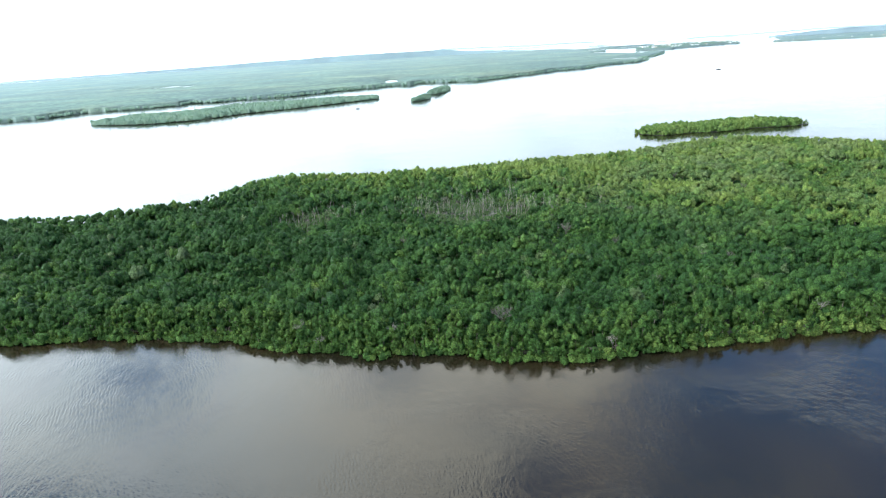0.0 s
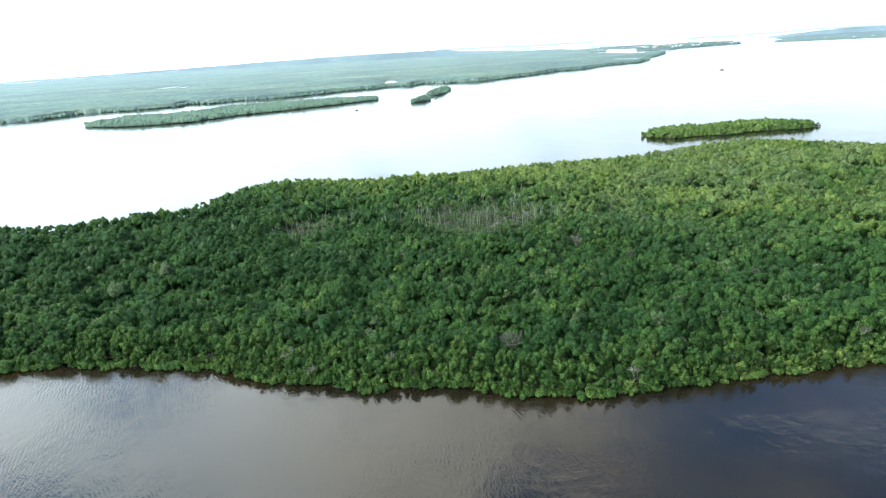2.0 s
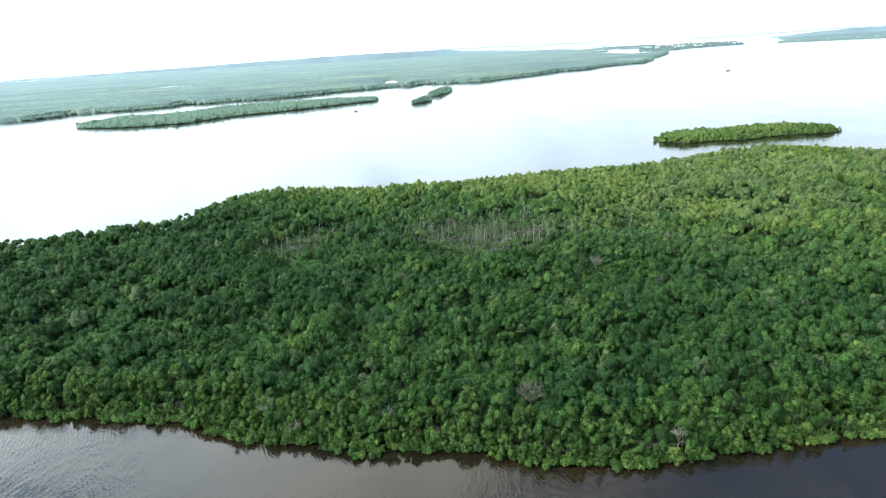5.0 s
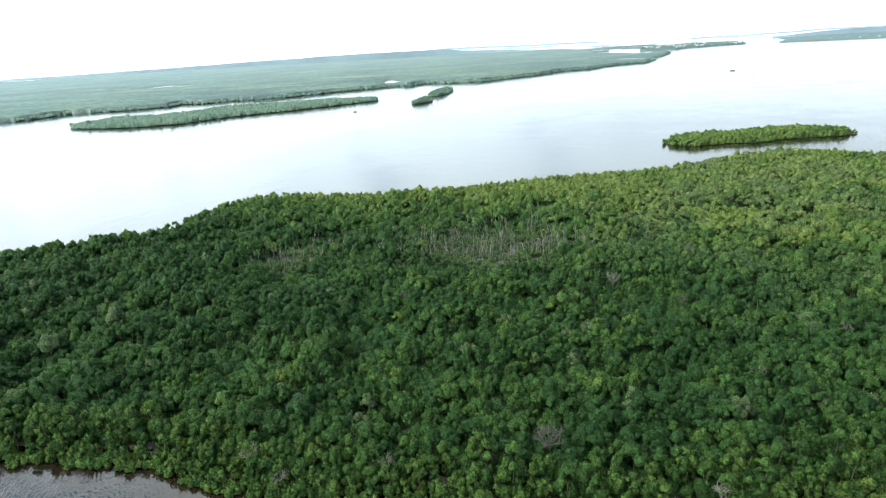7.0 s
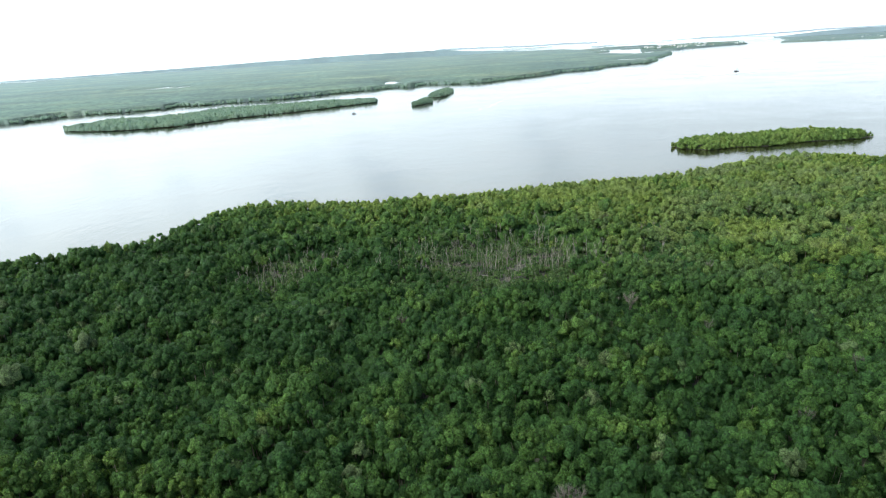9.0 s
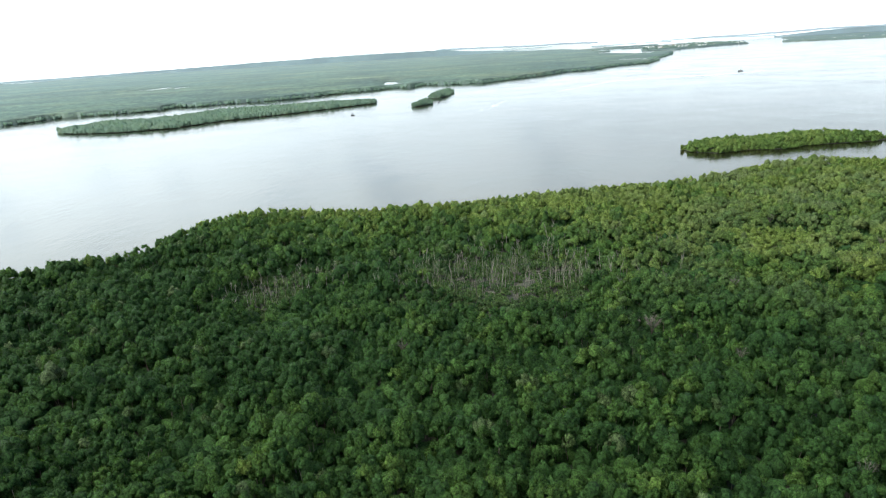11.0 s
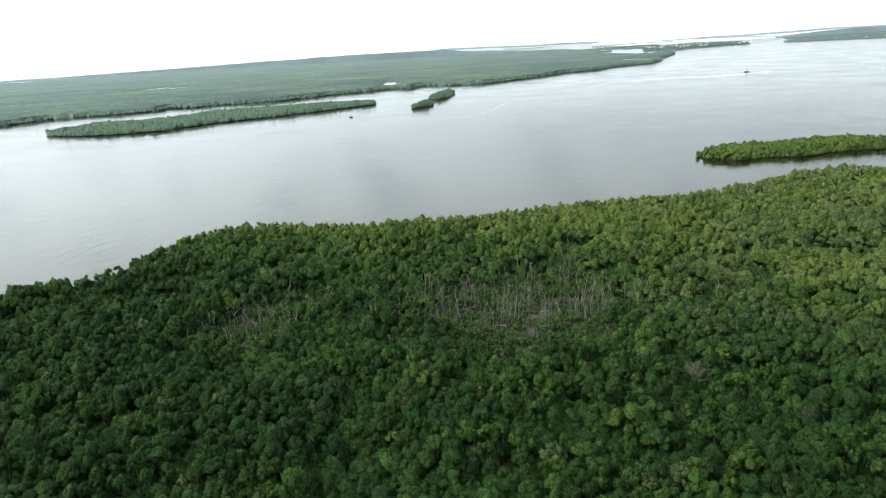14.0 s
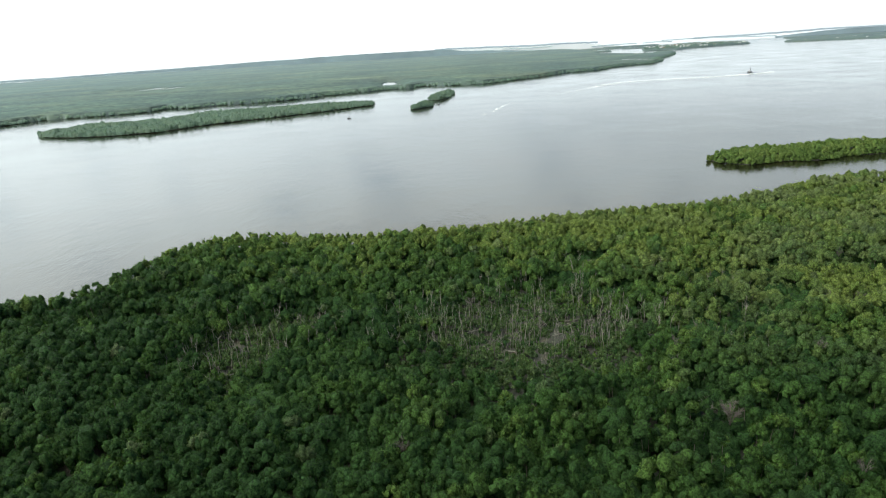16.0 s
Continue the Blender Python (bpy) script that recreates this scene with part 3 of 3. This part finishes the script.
    drop = np.where(pd < 5, base * 0.55, 0.8)
    ob = new("mangrove_islet", foliage_mesh("mangrove_islet", px, py, h, w, t, np.zeros(n), k, count, size, r, drop, mat, 0.15 if mat is SUNNY_LEAVES else 2.0, fat=1.25))
    tagged(ob, label, "islet", kind="stuff")
    land("islet_ground", rough_outline(poly, pitch * 3, 0.4, 2.0), 0.2, "dark mud bank under the mangrove islet")


island_woods(SMALL_ISLAND, 2.7, 31, 7, 6, 0.27, 5.5, "small mangrove islet of yellowish green crowns in the channel", SUNNY_LEAVES)
island_woods(LONG_ISLET, 4.2, 32, 3, 3, 0.5, 5.4, "long low mangrove islet lying off the far shore", HAZED_LEAVES)
island_woods(ISLET_WEST, 3.2, 33, 5, 4, 0.5, 6.5, "tiny round mangrove islet in open water", HAZED_LEAVES)
island_woods(ISLET_EAST, 3.6, 34, 5, 4, 0.5, 6.5, "tiny mangrove islet in open water near the far shore", HAZED_LEAVES)


# ---- clearing with dead trees ----
def dead_tree(seed, tall=6.0, limbs=3):
    r = random.Random(seed)
    ob = new("dead_tree")
    lx, ly = r.uniform(-0.7, 0.7), r.uniform(-0.7, 0.7)
    pts = [(lx * t * t + r.uniform(-0.35, 0.35) * t, ly * t * t + r.uniform(-0.35, 0.35) * t, tall * t) for t in (0, 0.25, 0.5, 0.75, 1)]
    bm = bmesh.new()
    tube(bm, pts, [0.085, 0.075, 0.062, 0.045, 0.02])
    part("trunk", bm, GREY_WOOD, ob)
    for i in range(limbs):
        a, s = r.uniform(0, 6.28), r.uniform(0.45, 0.85)
        k = int(s * 4)
        p = Vector(pts[k]).lerp(Vector(pts[k + 1]), s * 4 - k)
        out, up = r.uniform(0.4, 1.1), r.uniform(0.8, 1.8)
        q = p + Vector((math.cos(a) * out * 0.6, math.sin(a) * out * 0.6, up * 0.4))
        e = p + Vector((math.cos(a) * out, math.sin(a) * out, up))
        bm = bmesh.new()
        tube(bm, [p, q, e], [0.055, 0.042, 0.02], 5)
        part("branch", bm, GREY_WOOD, ob)
    return ob


rng = np.random.default_rng(77)
places = []
while len(places) < 300:
    kind = rng.uniform()
    if kind < 0.62:
        px, py = rng.uniform(-22, 70), rng.uniform(238, 284)
        q = math.hypot((px - 24) / 23, (py - 250) / 17)
        ok = q < 1.0 and rng.uniform() < 0.6 or 1.0 <= q < 1.7 and py > 240 and rng.uniform() < 0.7
    elif kind < 0.82:
        px, py = rng.uniform(-66, -22), rng.uniform(228, 272)
        ok = math.hypot((px + 44) / 22, (py - 250) / 20) < 1
    else:
        px, py = rng.uniform(38, 84), rng.uniform(225, 290)
        ok = rng.uniform() < 0.6
    if ok:
        places.append((px, py, 0.15, rng.uniform(0, 360), rng.uniform(0.65, 1.12)))
first = {}
grouped_copies([dead_tree(200 + i, 6.0, 1 + i % 4) for i in range(16)], places, "bare pale grey dead mangrove trunk standing among shrubs", "dead tree", "dead trees in the clearing")


def bare_tree(seed, tall, spread, mat, label, twigs=30):
    """A leafless tree: stem, limbs and a dome of fine twigs."""
    r = random.Random(seed)
    ob = new("bare_tree")
    bm = bmesh.new()
    tube(bm, [(0, 0, 0), (r.uniform(-0.2, 0.2), r.uniform(-0.2, 0.2), tall * 0.35), (0, 0, tall * 0.6)], [0.14, 0.11, 0.07])
    part("trunk", bm, mat, ob)
    fine = bmesh.new()
    for i in range(9):
        a = i * 0.698 + r.uniform(-0.25, 0.25)
        z0, w = tall * r.uniform(0.3, 0.58), spread * r.uniform(0.6, 1.0)
        z1 = tall * r.uniform(0.72, 0.95)
        p, q, e = (0, 0, z0), (math.cos(a) * w * 0.5, math.sin(a) * w * 0.5, z0 + (z1 - z0) * 0.65), (math.cos(a) * w, math.sin(a) * w, z1)
        bm = bmesh.new()
        tube(bm, [p, q, e], [0.05, 0.035, 0.018], 5)
        part("limb", bm, mat, ob)
        for j in range(twigs):
            o = Vector(q).lerp(Vector(e), r.uniform(0, 1))
            d = Vector((math.cos(a) * 0.5 + r.uniform(-0.9, 0.9), math.sin(a) * 0.5 + r.uniform(-0.9, 0.9), r.uniform(0.1, 1.0))).normalized() * r.uniform(0.5, 1.2)
            tube(fine, [o, o + d * 0.5 + Vector((0, 0, 0.05)), o + d], [0.025, 0.02, 0.01], 3)
    part("brushwood", fine, mat, ob, "fine leafless twigs")
    return tagged(ob, label, "dead tree", "leafless trees near the shore")


for seed, px, py, tall, spread, mat, what in (
    (1, 18.2, 135, 7.3, 2.6, TWIGS, "leafless tree with a brown grey dome of twigs"),
    (2, -31.4, 139, 5.4, 1.6, GREY_WOOD, "pale grey leafless tree at the water's edge"),
    (3, -8.6, 134.2, 5.4, 1.3, GREY_WOOD, "pale grey leafless tree at the water's edge"),
    (4, 41.6, 123.6, 3.4, 1.3, GREY_WOOD, "pale leafless tree leaning over the water"),
    (5, -26, 135, 2.6, 1.2, GREY_WOOD, "pale leafless tree leaning over the water"),
    (6, 94.5, 131, 4.6, 1.5, GREY_WOOD, "pale grey leafless tree at the water's edge"),
    (7, 50.5, 203, 7.0, 1.8, TWIGS, "leafless tree with a brown grey dome of twigs"),
    (8, 47.6, 205.5, 6.6, 1.3, GREY_WOOD, "pale grey leafless tree in a canopy gap"),
):
    bare_tree(seed, tall, spread, mat, what, 42 if mat is TWIGS else 11).matrix_world = pose(px, py, 0.1, 0, 0, seed * 40)


rng = np.random.default_rng(57)
places = []
while len(places) < 30:
    px, py = rng.uniform(-70, 150), rng.uniform(140, 320)
    if abs(px) < 0.6 * py and rng.uniform() < (1.0 if px > 20 else 0.35):
        places.append((px, py, 0.1, rng.uniform(0, 360), rng.uniform(0.8, 0.98)))
first = {}
grouped_copies([bare_tree(500 + i, 7.3, 1.3, TWIGS, "", 7) for i in range(5)], places, "thin grey leafless tree standing in green canopy", "dead tree", "leafless trees in the canopy")


def dead_poles():
    """Slender dead stems too many to tell apart one by one."""
    r = np.random.default_rng(83)
    stands = [(22, 250, 26, 19, 430), (-43, 251, 17, 19, 130), (64, 250, 20, 26, 110)]
    levels = np.linspace(0, 1, 5)
    ring = np.stack([np.cos(np.arange(3) * 2.094), np.sin(np.arange(3) * 2.094)], 1)
    quads = np.array([(a + k, a + (k + 1) % 3, a + 3 + (k + 1) % 3, a + 3 + k) for a in (0, 3, 6, 9) for k in range(3)])
    v, f = [], []
    for cx, cy, rx, ry, n in stands:
        a, q = r.uniform(0, 6.28, n), np.sqrt(r.uniform(0, 1, n))
        foot = np.stack([cx + rx * q * np.cos(a), cy + ry * q * np.sin(a)], 1)
        tall, thick = r.uniform(2.6, 5.6, n), r.uniform(0.035, 0.07, n)
        lean, bow = r.normal(0, 0.45, (n, 2)), r.normal(0, 0.22, (n, 2))
        mid = foot[:, None] + lean[:, None] * levels[None, :, None] ** 1.5 + bow[:, None] * np.sin(levels * 6.0)[None, :, None]
        xy = mid[:, :, None] + ring[None, None] * (thick[:, None] * (1 - 0.75 * levels))[:, :, None, None]
        z = np.broadcast_to((tall[:, None] * levels + 0.1)[:, :, None, None], (n, 5, 3, 1))
        base = sum(len(k) for k in v)
        v.append(np.concatenate([xy, z], 3).reshape(-1, 3))
        f.append((base + (np.arange(n) * 15)[:, None, None] + quads[None]).reshape(-1, 4))
    ob = new("dead_poles", mesh_from("dead_poles", np.concatenate(v), np.concatenate(f), [GREY_WOOD]))
    tagged(ob, "slender pale grey dead mangrove poles standing in the clearing", "dead wood", kind="stuff")


dead_poles()


def undergrowth():
    r = np.random.default_rng(91)
    px, py = r.uniform(-62, 52, 11000), r.uniform(222, 272, 11000)
    keep, q = thin_for_clearings(px, py, r)
    ok = ~keep & (smooth_noise(px, py, 3, 12) + r.normal(0, 0.16, len(px)) + 0.35 * (q - 0.6) > 0.30)
    px, py, q = px[ok], py[ok], q[ok]
    n = len(px)
    h = r.uniform(0.5, 1.3, n) + 1.2 * np.clip(q - 0.6, 0, 1) + 1.2 * (smooth_noise(px, py, 4, 14) > 0.6)
    t = np.clip(0.12 + 0.4 * (smooth_noise(px, py, 5, 15) - 0.4) + r.normal(0, 0.15, n), 0, 1)
    ob = new("undergrowth", foliage_mesh("undergrowth", px, py, h, r.uniform(0.5, 0.95, n), t, np.clip(r.normal(0.25, 0.22, n), 0, 1), 2, 4, 0.2, r, seg=4))
    tagged(ob, "low olive green shrubs and saplings in the clearing", "undergrowth", kind="stuff")


undergrowth()


def fallen_log(seed):
    r = random.Random(seed)
    bm = bmesh.new()
    n = r.uniform(2.5, 4.5)
    tube(bm, [(-n / 2, 0, 0.12), (0, r.uniform(-0.2, 0.2), 0.14), (n / 2, 0, 0.10)], [0.13, 0.11, 0.06])
    return part("fallen_log", bm, GREY_WOOD, None)


logs = [fallen_log(400 + i) for i in range(5)]
rng = np.random.default_rng(401)
places = []
while len(places) < 26:
    px, py = rng.uniform(-2, 46), rng.uniform(236, 264)
    if math.hypot((px - 26) / 17, (py - 247) / 13) < 1:
        places.append((px, py, 0.22, rng.uniform(0, 360), rng.uniform(0.8, 1.4)))
first = {}
grouped_copies(logs, places, "pale grey fallen trunk lying on mud in the clearing", "log", "fallen trunks in the clearing")


# ---- far shores ----
def pond_range(px, py):
    """Below 1 in a pond, and growing with the way from it."""
    m = np.full(px.shape, 9.0)
    for cx, cy, rx, ry in PONDS:
        wob = 0.8 + 0.4 * smooth_noise(px, py, 14, 21)
        m = np.minimum(m, np.hypot((px - cx) / rx, (py - cy * 0.985) / (ry + 0.015 * cy)) / wob)
    return m


def far_woods(name, polys, keys, r0, r1, a0, a1, label):
    """A rolling canopy over the far land, finer where it is nearer."""
    rr = r0 * np.exp(np.arange(0, math.log(r1 / r0), 0.0052))
    th = np.radians(np.arange(a0, a1, 0.15))
    R, T = np.meshgrid(rr, th, indexing="ij")
    X, Y = R * np.sin(T), 50 + R * np.cos(T)
    wx = X + 5 * (smooth_noise(X, Y, 25, 41) - 0.5)
    wy = Y + 8 * (smooth_noise(X, Y, 30, 42) - 0.5)
    on = np.zeros(X.shape, bool)
    for poly in polys:
        on |= inside(poly, wx, wy)
    for cx, cy, rx, ry in keys:
        on |= np.hypot((wx - cx) / rx, (wy - cy) / ry) < 1
    marsh = pond_range(X, Y)
    on &= (marsh > 1) & (Y < 4880)
    Z = 4.6 + 1.6 * smooth_noise(X, Y, 9, 43) + 1.5 * smooth_noise(X, Y, 60, 44) + 0.9 * smooth_noise(X, Y, 4.5, 45)
    Z = Z * np.clip(0.2 + 0.5 * (marsh - 1), 0.2, 1)
    Z = np.where(on, Z, -0.7)
    idx = np.arange(X.size).reshape(X.shape)
    q = np.stack([idx[:-1, :-1], idx[:-1, 1:], idx[1:, 1:], idx[1:, :-1]], -1)
    some = on[:-1, :-1] | on[:-1, 1:] | on[1:, 1:] | on[1:, :-1]
    q = q[some][:, ::-1]
    used, inv = np.unique(q, return_inverse=True)
    v = np.stack([X.ravel()[used], Y.ravel()[used], Z.ravel()[used]], 1)
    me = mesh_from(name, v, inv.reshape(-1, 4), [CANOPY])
    me.polygons.foreach_set("use_smooth", np.ones(len(me.polygons), bool))
    return tagged(new(name, me), label, "forest", kind="stuff")


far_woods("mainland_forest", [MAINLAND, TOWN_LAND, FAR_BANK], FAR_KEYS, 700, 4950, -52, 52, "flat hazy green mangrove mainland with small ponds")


def shore_fringe():
    """Single crowns along the edge of the mainland, where the woods meet the water."""
    r = np.random.default_rng(61)
    line = MAINLAND[1:30]
    px, py = [], []
    for (x0, y0), (x1, y1) in zip(line, line[1:]):
        n = int(math.hypot(x1 - x0, y1 - y0) * 0.8)
        t, o = r.uniform(0, 1, n), r.uniform(-4, 10, n)
        q = math.hypot(x1 - x0, y1 - y0)
        px.append(x0 + (x1 - x0) * t - (y1 - y0) / q * o)
        py.append(y0 + (y1 - y0) * t + (x1 - x0) / q * o)
    px, py = np.concatenate(px), np.concatenate(py)
    n = len(px)
    ob = new("shore_woods", foliage_mesh("shore_woods", px, py, r.uniform(2.4, 4.4, n), r.uniform(2.8, 4.4, n), np.clip(r.normal(0.45, 0.2, n), 0, 1), np.zeros(n), 2, 3, 0.6, r, np.full(n, 2.0), HAZED_LEAVES, 2.0))
    tagged(ob, "mangrove edge along the far mainland shore, greyed by painted haze", "forest", kind="stuff")


shore_fringe()


def house(seed):
    r = random.Random(seed)
    w, dp, h = r.uniform(9, 15), r.uniform(8, 11), r.uniform(4.5, 8)
    ob = new("house")
    bm = bmesh.new()
    bmesh.ops.create_cube(bm, size=1, matrix=Matrix.Translation((0, 0, h / 2)) @ Matrix.Diagonal((w, dp, h, 1)))
    part("wall", bm, WHITE_PAINT, ob)
    bm = bmesh.new()
    e, rise = 0.6, r.uniform(1.8, 3)
    lo = [bm.verts.new(p) for p in ((-w / 2 - e, -dp / 2 - e, h - 0.1), (w / 2 + e, -dp / 2 - e, h - 0.1), (w / 2 + e, dp / 2 + e, h - 0.1), (-w / 2 - e, dp / 2 + e, h - 0.1))]
    a, b = bm.verts.new((-w * 0.3, 0, h + rise)), bm.verts.new((w * 0.3, 0, h + rise))
    for f in ((lo[0], lo[1], b, a), (lo[1], lo[2], b), (lo[2], lo[3], a, b), (lo[3], lo[0], a), lo[::-1]):
        bm.faces.new(f)
    part("roof", bm, ROOF_RED if seed % 6 == 0 else ROOF_GREY, ob)
    return ob


def town_woods():
    r = np.random.default_rng(63)
    px, py = r.uniform(1080, 1880, 1500), r.uniform(2930, 4100, 1500)
    ok = inside(TOWN_LAND, px, py)
    px, py = px[ok], py[ok]
    n = len(px)
    ob = new("town_trees", foliage_mesh("town_trees", px, py, r.uniform(8, 14, n), r.uniform(4, 8, n), np.clip(r.normal(0.3, 0.2, n), 0, 1), np.zeros(n), 5, 3, 1.6, r, np.full(n, 5.0), HAZED_LEAVES, 0.9))
    tagged(ob, "trees among the distant houses, greyed by painted haze", "trees", kind="stuff")


town_woods()
rng = np.random.default_rng(8)
places = []
while len(places) < 46:
    px, py = rng.uniform(1080, 1880), rng.uniform(2930, 3800)
    if inside(TOWN_LAND, np.array([px]), np.array([py]))[0]:
        places.append((px, py, rng.uniform(2.2, 4.0), rng.uniform(-30, 30), rng.uniform(0.9, 1.25)))
for i in range(9):
    places.append((1900 + 45 * i + rng.uniform(-60, 60), 3150 - 22 * i + rng.uniform(0, 60), 2.5, rng.uniform(-30, 30), rng.uniform(0.5, 0.9)))
first = {}
grouped_copies([house(300 + i) for i in range(6)], places, "distant pale house with a hipped roof among trees", "house", "houses of the waterside settlement")


def ridge(name, marks, yy, label, mat, foot=None):
    """A low line of distant woods behind the far shore; marks: places along it with their heights."""
    xs = np.arange(marks[0][0], marks[-1][0], 10.0)
    hh = np.interp(xs, [m[0] for m in marks], [m[1] for m in marks])
    hh = hh + 3.0 * (smooth_noise(xs, xs * 0, 160, 51) - 0.5) + 2.0 * (smooth_noise(xs, xs * 0, 30, 52) - 0.5)
    n = len(xs)
    v = np.concatenate([np.stack([xs, np.full(n, yy), np.full(n, -1.0) if foot is None else hh - foot], 1), np.stack([xs, np.full(n, yy + 5), hh], 1)])
    f = np.stack([np.arange(n - 1), np.arange(1, n), np.arange(n + 1, 2 * n), np.arange(n, 2 * n - 1)], 1)
    return tagged(new(name, mesh_from(name, v, f, [mat])), label, "backdrop", kind="structure")


HAZE = make_plain("hazed_distant_woods", (0.27, 0.345, 0.375), 0.9, 0.12, 0.004)
ridge("backdrop", [(-3700, 4), (-2950, 9), (-2150, 19), (-1330, 36), (-509, 49), (260, 52), (400, 33), (560, 28), (745, 20), (900, 12), (1170, 4), (1300, -2)], 4870, "distant line of woods painted blue grey with haze", HAZE)
GLARE = make_plain("lagoon_sky_glare", (0.86, 0.88, 0.89), 0.4, 0.04, 0.004)
ridge("backdrop", [(200, 46), (534, 46), (800, 42), (1170, 38), (1359, 34), (1500, 18), (1650, 0)], 4880, "white strip painted as the glare of a distant lagoon", GLARE)
PALE_HAZE = make_plain("paler_hazed_woods", (0.31, 0.37, 0.42), 0.9, 0.12, 0.004)
ridge("backdrop", [(200, 58), (534, 55), (745, 52), (956, 49), (1168, 49), (1359, 46), (1430, 44)], 4884, "line of woods behind a distant lagoon, paled with painted haze", PALE_HAZE, 11.0)
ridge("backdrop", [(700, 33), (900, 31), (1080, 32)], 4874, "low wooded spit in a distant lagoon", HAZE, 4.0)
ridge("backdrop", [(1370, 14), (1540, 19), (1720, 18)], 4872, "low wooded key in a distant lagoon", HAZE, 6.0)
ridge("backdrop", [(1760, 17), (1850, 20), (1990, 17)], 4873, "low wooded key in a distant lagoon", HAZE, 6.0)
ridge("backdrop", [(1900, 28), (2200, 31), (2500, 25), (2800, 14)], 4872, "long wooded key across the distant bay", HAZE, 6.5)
ridge("backdrop", [(2150, 33), (2420, 36), (2700, 38), (2890, 42), (3106, 48), (3330, 47), (3650, 47), (4850, 44)], 4884, "distant line of woods painted pale blue grey with haze", PALE_HAZE, 12.0)
ridge("backdrop", [(2780, 8), (2900, 16), (3100, 27), (3330, 34), (3650, 38), (4850, 40)], 4882, "distant line of woods painted blue grey with haze", HAZE)


# ---- boats ----
def lofted_hull(length, beam, depth):
    bm = bmesh.new()
    rings = []
    for t in (0.0, 0.15, 0.4, 0.7, 0.88, 1.0):
        w = beam / 2 * (0.8 + 0.2 * math.sin(t * 3.1)) * (1 - max(0, (t - 0.55) / 0.45) ** 2.2 * 0.97)
        yy, sheer = (t - 0.5) * length, depth * (1 + 0.45 * t * t)
        rings.append([bm.verts.new(p) for p in ((-w, yy, sheer), (-w * 0.75, yy, 0.1), (0, yy, -0.4), (w * 0.75, yy, 0.1), (w, yy, sheer))])
    for a, b in zip(rings, rings[1:]):
        for i in range(4):
            bm.faces.new((a[i], a[i + 1], b[i + 1], b[i]))
        bm.faces.new((a[4], a[0], b[0], b[4]))
    bm.faces.new(rings[0][::-1])
    bm.faces.new(rings[-1])
    return bm


def block(size, at, bevel=0.08):
    bm = bmesh.new()
    bmesh.ops.create_cube(bm, size=1, matrix=Matrix.Translation(at) @ Matrix.Diagonal((*size, 1)))
    bmesh.ops.bevel(bm, geom=bm.edges, offset=bevel, segments=2, affect="EDGES")
    return bm


def pole(p, q, r):
    bm = bmesh.new()
    tube(bm, [p, q], [r, r * 0.6])
    return bm


trawler = new("fishing_boat")
part("hull", lofted_hull(11, 3.6, 1.3), DARK_HULL, trawler, "dark painted wooden hull")
part("cabin", block((2.4, 3.4, 2.2), (0, 1.2, 2.5)), WHITE_PAINT, trawler, "white wheelhouse")
part("mast", pole((0, -0.8, 1.4), (0, -0.8, 10.5), 0.36), DARK_HULL, trawler)
for s in (-1, 1):
    part("outrigger", pole((s * 0.5, -0.8, 2.5), (s * 3.4, -0.8, 7.5), 0.24), DARK_HULL, trawler)
trawler.matrix_world = pose(566, 1150, 0, 0, 0, 70) @ Matrix.Diagonal((0.7, 0.7, 0.8, 1))
tagged(trawler, "dark fishing boat with mast and raised outriggers on the river", "boat")

for px, py, turn in ((-69, 791, 80), (33, 897, 20)):
    skiff = new("moored_boat")
    part("hull", lofted_hull(4.2, 1.7, 0.7), DARK_HULL, skiff)
    part("canopy", block((1.5, 2.0, 0.25), (0, -0.3, 2.0)), DARK_HULL, skiff, "dark flat canopy")
    for sx in (-0.65, 0.65):
        for sy in (-1.1, 0.5):
            part("post", pole((sx, sy, 0.5), (sx, sy, 1.95), 0.04), DARK_HULL, skiff)
    skiff.matrix_world = pose(px, py, 0, 0, 0, turn)
    tagged(skiff, "small dark moored boat with a canopy on open water", "boat", "moored boats")


def wake():
    """Broken foam along the curved trail of a passing boat."""
    line = [(70, 735), (110, 845), (165, 905), (228, 980), (319, 1085), (379, 1103), (460, 1088), (533, 1098), (570, 1108), (592, 1130)]
    r = np.random.default_rng(66)
    v, f = [], []
    for (x0, y0), (x1, y1) in zip(line, line[1:]):
        n = int(math.hypot(x1 - x0, y1 - y0) / 0.14)
        for i in range(n):
            t = i / n
            bx, by = x0 + (x1 - x0) * t, y0 + (y1 - y0) * t
            amount = 0.015 + 0.985 * np.clip((bx - 180) / 300, 0, 1) ** 1.5
            if r.uniform() > amount:
                continue
            cx, cy = bx + r.normal(0, 1.5), by + r.normal(0, 5.0)
            k = len(v)
            a0, lift = r.uniform(0, 6.28), r.uniform(0.02, 0.3)
            for j in range(6):
                a, q = a0 + j * 1.047, r.uniform(0.4, 1.3)
                v.append((cx + math.cos(a) * q * 1.4, cy + math.sin(a) * q, lift))
            f.append([k + j for j in range(6)])
    tagged(new("wake", mesh_from("wake", v, f, [FOAM])), "thin white foam trail left by a passing boat", "wake", kind="stuff")


wake()
